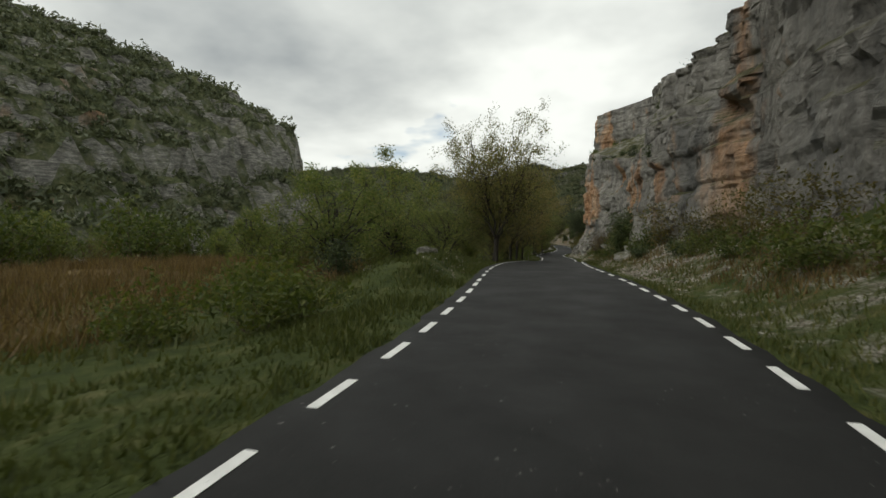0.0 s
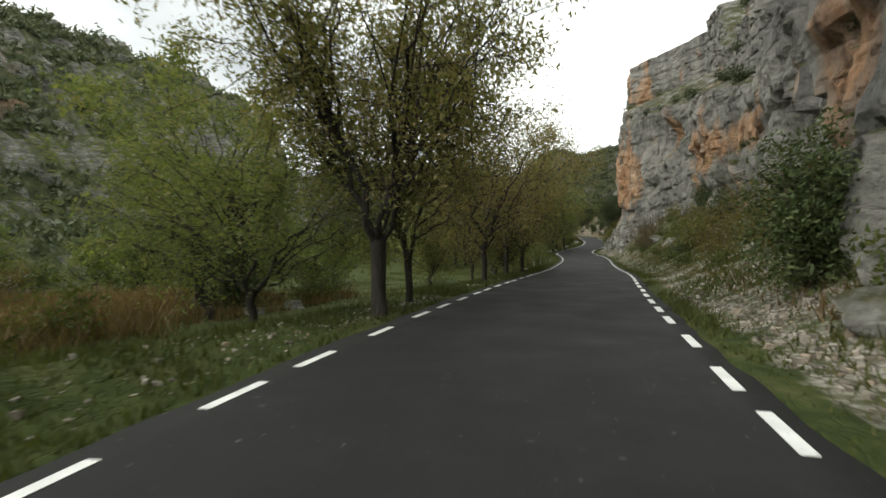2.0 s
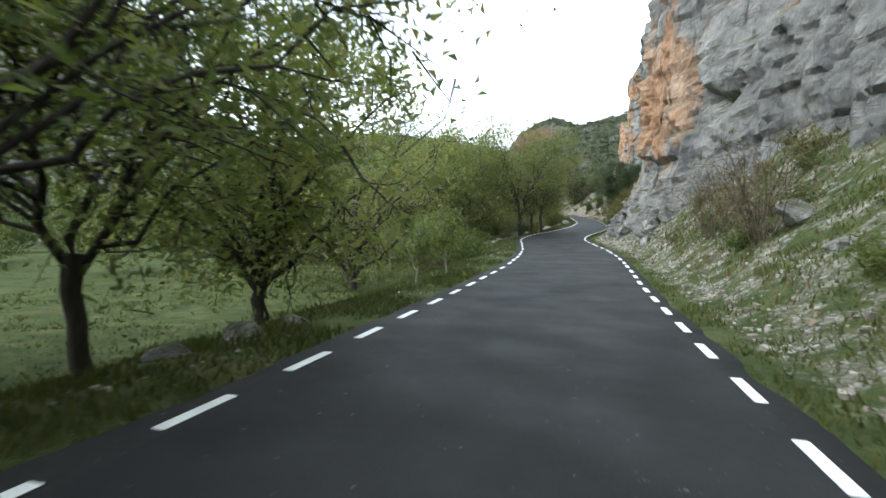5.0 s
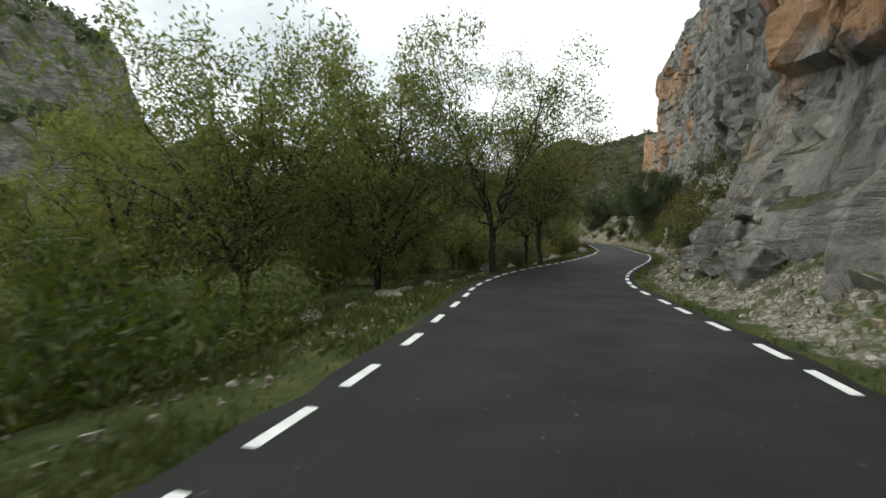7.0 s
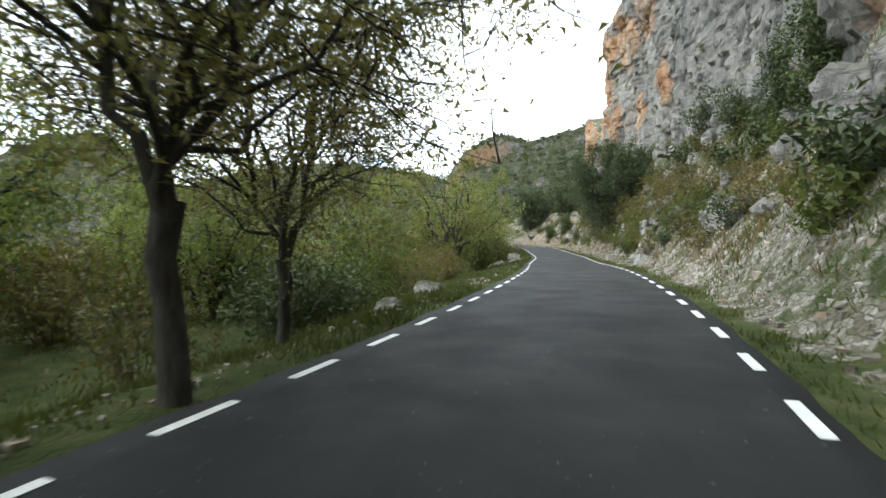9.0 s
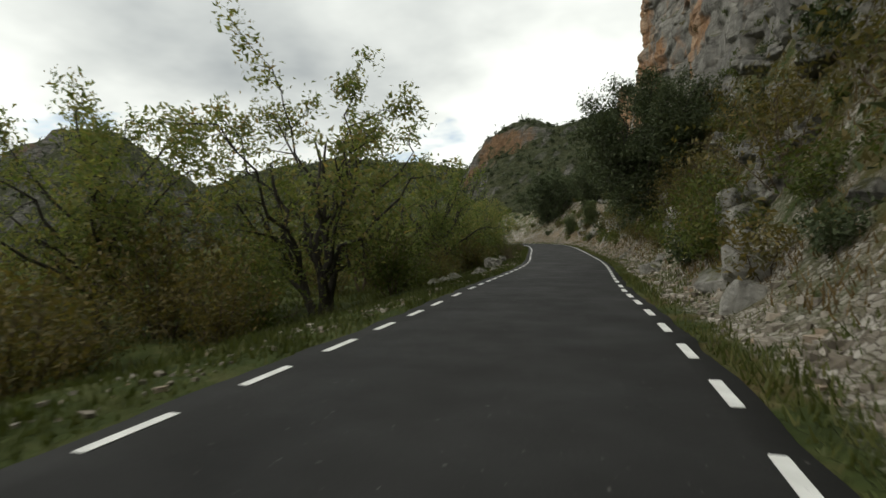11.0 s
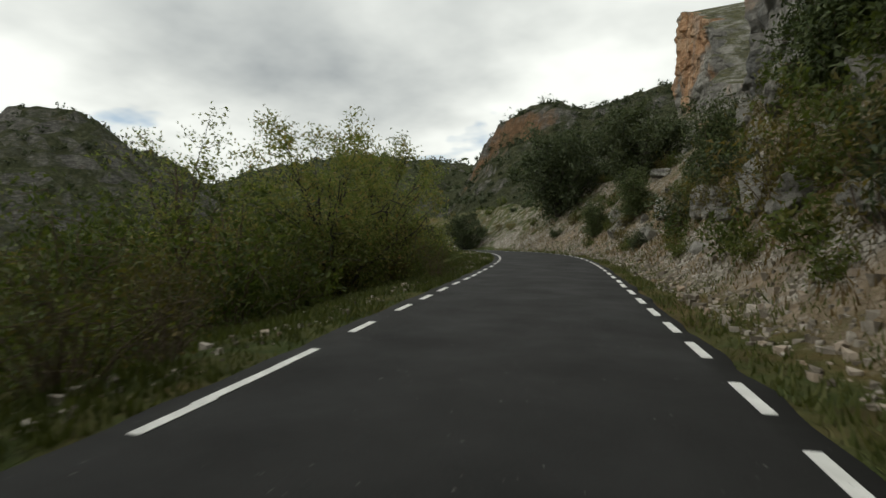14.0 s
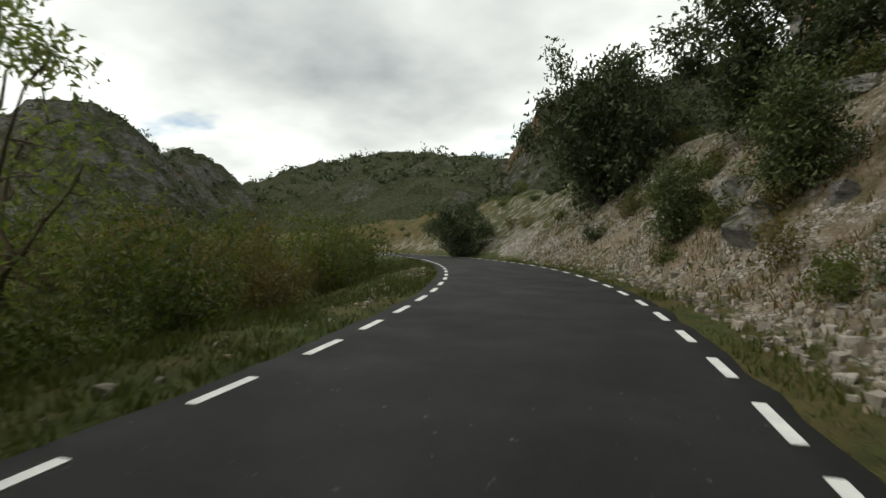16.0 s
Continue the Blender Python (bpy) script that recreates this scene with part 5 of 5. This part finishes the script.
for kind, x, y, s in (("willow", -14.5, 40.0, 0.9), ("round", -13.5, 38.4, 1.1), ("willow", -11.5, 42.0, 0.8), ("bramble", -4.8, 6.2, 1.0), ("bramble", -6.0, 8.5, 1.1), ("bramble", -7.2, 5.5, 0.9), ("bramble", -8.0, 10.5, 0.9), ("round", -10.6, 21.5, 0.9), ("willow", -14.5, 22.5, 0.8), ("dry", -16.3, 28.6, 0.8), ("broom", -12.4, 31.0, 1.0), ("bramble", -10.5, 27.0, 0.9), ("bare", -7.0, 77.0, 0.8), ("bramble", -7.2, 79.5, 1.0),
                      ("bramble", -7.0, 82.0, 1.1), ("bramble", -7.6, 84.5, 1.0), ("broom", -7.4, 86.5, 1.0), ("dry", -8.6, 81.0, 0.7), ("dry", -9.0, 111.5, 0.9), ("round", -8.9, 116.8, 1.1), ("willow", -10.5, 120.0, 0.8),
                      ("round", -8.6, 118.8, 0.9), ("bare", -6.0, 166.0, 0.6), ("bare", -6.6, 178.0, 0.5), ("bare", -5.8, 164.6, 0.7)):
    bush(kind, x, y, s)

# right-hand slope
for kind, y, d, s in (("juniper", 32.0, 4.9, 0.86), ("juniper", 30.2, 6.6, 0.5), ("round", 59.0, 9.0, 0.95), ("round", 65.0, 9.3, 0.95), ("bramble", 57.0, 6.6, 0.8), ("dry", 60.5, 7.4, 0.9), ("broom", 63.5, 7.0, 0.9), ("broom", 54.0, 6.4, 1.1), ("bare", 70.5, 5.6, 1.1), ("bare", 73.0, 6.2, 1.3), ("bare", 75.5, 5.4, 1.1),
                      ("bare", 77.5, 6.2, 1.2), ("dry", 48.0, 6.4, 1.0), ("dry", 51.0, 7.0, 1.0), ("dry", 12.0, 6.6, 1.0), ("bramble", 14.5, 5.8, 0.8), ("dry", 16.0, 6.8, 0.9), ("bramble", 10.0, 5.8, 0.9), ("broom", 18.5, 5.8, 0.8), ("dry", 20.5, 6.8, 0.8), ("bramble", 8.0, 6.6, 1.1),
                      ("dry", 24.5, 6.2, 1.0), ("broom", 26.5, 5.6, 1.0), ("dry", 38.0, 6.2, 0.9), ("broom", 41.0, 6.6, 1.1), ("dry", 44.0, 7.0, 1.1), ("juniper", 200.0, 5.6, 0.8), ("juniper", 196.0, 6.8, 0.9), ("round", 189.5, 5.0, 0.5),
                      ("juniper", 177.0, 8.0, 1.1), ("juniper", 172.0, 8.6, 1.0), ("juniper", 183.5, 6.8, 0.9), ("broom", 166.5, 6.6, 0.85), ("round", 167.5, 7.6, 0.85), ("dry", 146.0, 7.4, 0.9), ("dry", 153.0, 6.6, 1.2), ("dry", 141.5, 5.2, 0.8), ("broom", 143.0, 5.6, 1.2), ("dry", 144.5, 6.2, 1.1), ("broom", 146.2, 5.3, 0.9), ("bramble", 148.0, 6.2, 1.1), ("dry", 150.0, 5.8, 1.0), ("dry", 151.5, 6.8, 0.8), ("dry", 142.0, 7.2, 1.0), ("dry", 99.5, 4.9, 0.9), ("broom", 101.5, 5.2, 1.2), ("dry", 103.5, 5.0, 1.0), ("dry", 105.5, 5.6, 1.1), ("broom", 107.0, 5.2, 1.1), ("dry", 109.0, 5.8, 1.0), ("broom", 131.5, 5.8, 1.2), ("dry", 134.0, 6.4, 1.2), ("broom", 136.5, 5.9, 1.1), ("dry", 139.0, 6.2, 1.2), ("bramble", 140.5, 5.0, 0.9), ("broom", 154.5, 5.4, 1.1), ("dry", 156.0, 6.4, 1.2), ("dry", 169.5, 5.4, 1.0), ("broom", 171.5, 6.2, 1.3), ("dry", 174.0, 5.6, 1.1), ("broom", 176.0, 6.8, 1.2), ("dry", 179.5, 5.8, 1.0), ("dry", 184.5, 6.0, 1.0), ("dry", 160.5, 6.0, 1.1), ("round", 163.0, 6.6, 0.85), ("dry", 157.5, 6.8, 0.9), ("broom", 158.5, 5.6, 1.0), ("juniper", 128.0, 8.8, 0.9), ("juniper", 124.0, 8.6, 1.0), ("round", 133.0, 8.6, 1.0), ("round", 138.0, 9.0, 1.1)):
    x, yy, _ = road_point(y, d)
    bush(kind, x, yy, s)
for k in range(330):
    y = rng_b.uniform(20, 228) if k < 160 else rng_b.uniform(205, 246) if k < 190 else rng_b.uniform(122, 205)
    foot = float(np.interp(y, WALL[:, 0], WALL[:, 1]))
    d = rng_b.uniform(4.7, foot + 0.6 + 3.0 * (y > 195))
    if 86 < y < 97 and d < 5.5:
        continue
    x, yy, _ = road_point(y, d)
    bush(rng_b.choice(["small_broom", "small_broom", "small_dry", "small_broom", "small_dry", "small_round"]), x, yy, rng_b.uniform(0.35, 0.75) * (1.2 if y > 100 else 1.0))


def tree_of(ob):
    me = ob.data
    return BVHTree.FromPolygons([v.co[:] for v in me.vertices], [p.vertices[:] for p in me.polygons])


# bushes that hold on to ledges and to the rim of the cliff
CLIFF_TREE = tree_of(MAIN_CLIFF)
made = 0
for _ in range(700):
    y = rng_b.uniform(5, 190)
    x0 = float(np.interp(y, LINE_Y, LINE_X)) + float(np.interp(y, WALL[:, 0], WALL[:, 1]))
    hit, normal, _, _ = CLIFF_TREE.ray_cast(Vector((x0 + rng_b.uniform(0.5, 12), y, 45)), Vector((0, 0, -1)))
    if hit is None or abs(normal.z) < 0.55 or made >= 85:
        continue
    high = hit.z > 27
    bush(rng_b.choice(["small_round", "small_round", "small_dry", "small_broom"]), hit.x, hit.y, rng_b.uniform(0.35, 0.8), hit.z - 0.1)
    made += 1
for _ in range(120):
    y = rng_b.uniform(20, 188)
    z = rng_b.uniform(6, 26)
    hit, normal, _, _ = CLIFF_TREE.ray_cast(Vector((float(np.interp(y, LINE_Y, LINE_X)) - 2, y, z)), Vector((1, 0, 0.0)))
    if hit is None or abs(normal.z) < 0.25:
        continue
    bush(rng_b.choice(["small_broom", "small_dry", "small_round"]), hit.x + 0.1, hit.y, rng_b.uniform(0.25, 0.5), hit.z - 0.1)


def scrub(name, ob, count, box, radius, label, seed, leaves=42, leaf=0.3, material=SHRUB):
    """Scrub on a hill: many small clumps of leaves."""
    rng = np.random.default_rng(seed)
    tree = tree_of(ob)
    centres = []
    while len(centres) < count:
        x, y = rng.uniform(box[0], box[1]), rng.uniform(box[2], box[3])
        hit, normal, _, _ = tree.ray_cast(Vector((x, y, 400)), Vector((0, 0, -1)))
        count -= 1 if hit is None else 0
        if hit is not None and hit.z > 1.5 and abs(normal.z) > rng.uniform(0.15, 0.6):
            centres.append(hit[:])
        elif hit is not None:
            count -= 1
    c = np.array(centres)
    n = len(c)
    r = radius * rng.lognormal(0, 0.4, n)
    idx = np.repeat(np.arange(n), leaves)
    off = rng.normal(0, 1, (n * leaves, 3))
    off /= np.linalg.norm(off, axis=1)[:, None]
    off *= rng.uniform(0.5, 1.0, (n * leaves, 1)) * (1, 1, 0.8)
    p = c[idx] + off * r[idx][:, None] + (0, 0, 1) * (0.5 * r[idx])[:, None]
    V, F = leaf_cloud(rng, p, 0.12 * radius, leaf * radius)
    tagged(new(name, mesh_of(name, V, F, material)), label, "scrub", kind="stuff")


scrub("scrub_west", WEST, 7500, (-190, -62, -60, 175), 1.45, "dark scrub dotted over the hillside", 3, 20, 0.5, HILL_OAK)
scrub("scrub_bend", BEND, 2600, (-100, 90, 215, 400), 1.05, "dark scrub dotted over the rocky hill", 4, 22, 0.5)
scrub("scrub_far_west", FAR_WEST, 900, (-330, -110, 210, 420), 1.6, "dark scrub on the far hillside", 5, 16, 0.55)
scrub("scrub_far", FAR, 1500, (-800, 150, 480, 800), 3.6, "dark woods on the far ridge", 6, 14, 0.6)

scrub("scrub_gap", GAP, 500, (-480, -200, 370, 540), 2.6, "dark scrub on the ridge", 9, 14, 0.6)

# ---- grass ----


def blades(name, material, n, span, reach, height, label, seed, width=0.012, keep=None):
    rng = np.random.default_rng(seed)
    y = rng.uniform(span[0], span[1], n)
    d = rng.uniform(reach[0], reach[1], n)
    X = np.interp(y, LINE_Y, LINE_X) + d * np.interp(y, LINE_Y, TANGENT[:, 1])
    Y = y - d * np.interp(y, LINE_Y, TANGENT[:, 0])
    clump = fbm(np.stack([X / 1.3, Y / 1.3, 0 * X], -1), 3, seed)
    ok = clump > rng.uniform(-0.9, 0.5, n)
    if keep is not None:
        ok &= keep(y, d, rng)
    X, Y, clump = X[ok], Y[ok], clump[ok]
    Z = ground_height(X, Y)[0]
    m = len(X)
    h = height * rng.uniform(0.4, 1.2, m) * (0.8 + 0.5 * np.clip(clump, -0.5, 1))
    a = rng.uniform(0, 6.28, m)
    w = width * rng.uniform(0.7, 1.5, m)
    lean = rng.normal(0, 0.35, (m, 2)) * h[:, None]
    P = np.stack([X, Y, Z - 0.02], -1)
    side = np.stack([np.cos(a) * w, np.sin(a) * w, 0 * w], -1)
    V = np.stack([P - side, P + side, P + np.concatenate([lean, h[:, None]], 1)], 1).reshape(-1, 3)
    tagged(new(name, mesh_of(name, V, np.arange(3 * m).reshape(m, 3), material)), label, "grass", kind="stuff")


blades("grass_left", GRASS, 170000, (-4, 214), (-6.4, -2.83), 0.19, "short green grass on the verge", 1, 0.018)
blades("grass_right", GRASS, 100000, (-4, 214), (2.75, 5.6), 0.18, "short green grass on the verge", 2, 0.018, keep=lambda y, d, rng: rng.uniform(0, 1, len(y)) < np.interp(d, [2.9, 3.6, 5.6], [1.0, 0.8, 0.25]) * np.where((d > 2.9) & (y > 84) & (y < 112), 0.35, 1.0))
blades("grass_meadow", GRASS, 90000, (-4, 200), (-22, -6), 0.38, "rank green grass of the meadow", 3, 0.022, keep=lambda y, d, rng: ~(((y > 37) & (y < 74)) | ((y > 90) & (y < 118))) | (d > -7))
blades("mown_grass", GRASS, 60000, (36, 119), (-20, -6), 0.12, "mown green grass of the meadow", 8, 0.022, keep=lambda y, d, rng: (y < 75) | (y > 89))
blades("reeds", REED, 70000, (-6, 46), (-36, -10), 0.75, "dry russet reeds and tall grass", 4, 0.022)
blades("grass_slope", GRASS, 60000, (30, 125), (4.6, 9.5), 0.22, "green grass on the stony slope", 6, 0.018)
blades("dry_grass_slope", REED, 80000, (8, 214), (4.2, 10.5), 0.30, "dry grass tufts on the slope", 5, 0.018, keep=lambda y, d, rng: rng.uniform(0, 1, len(y)) < np.interp(y, [25, 40, 95, 120], [1, 0.3, 0.3, 1]))

lay_dashes()
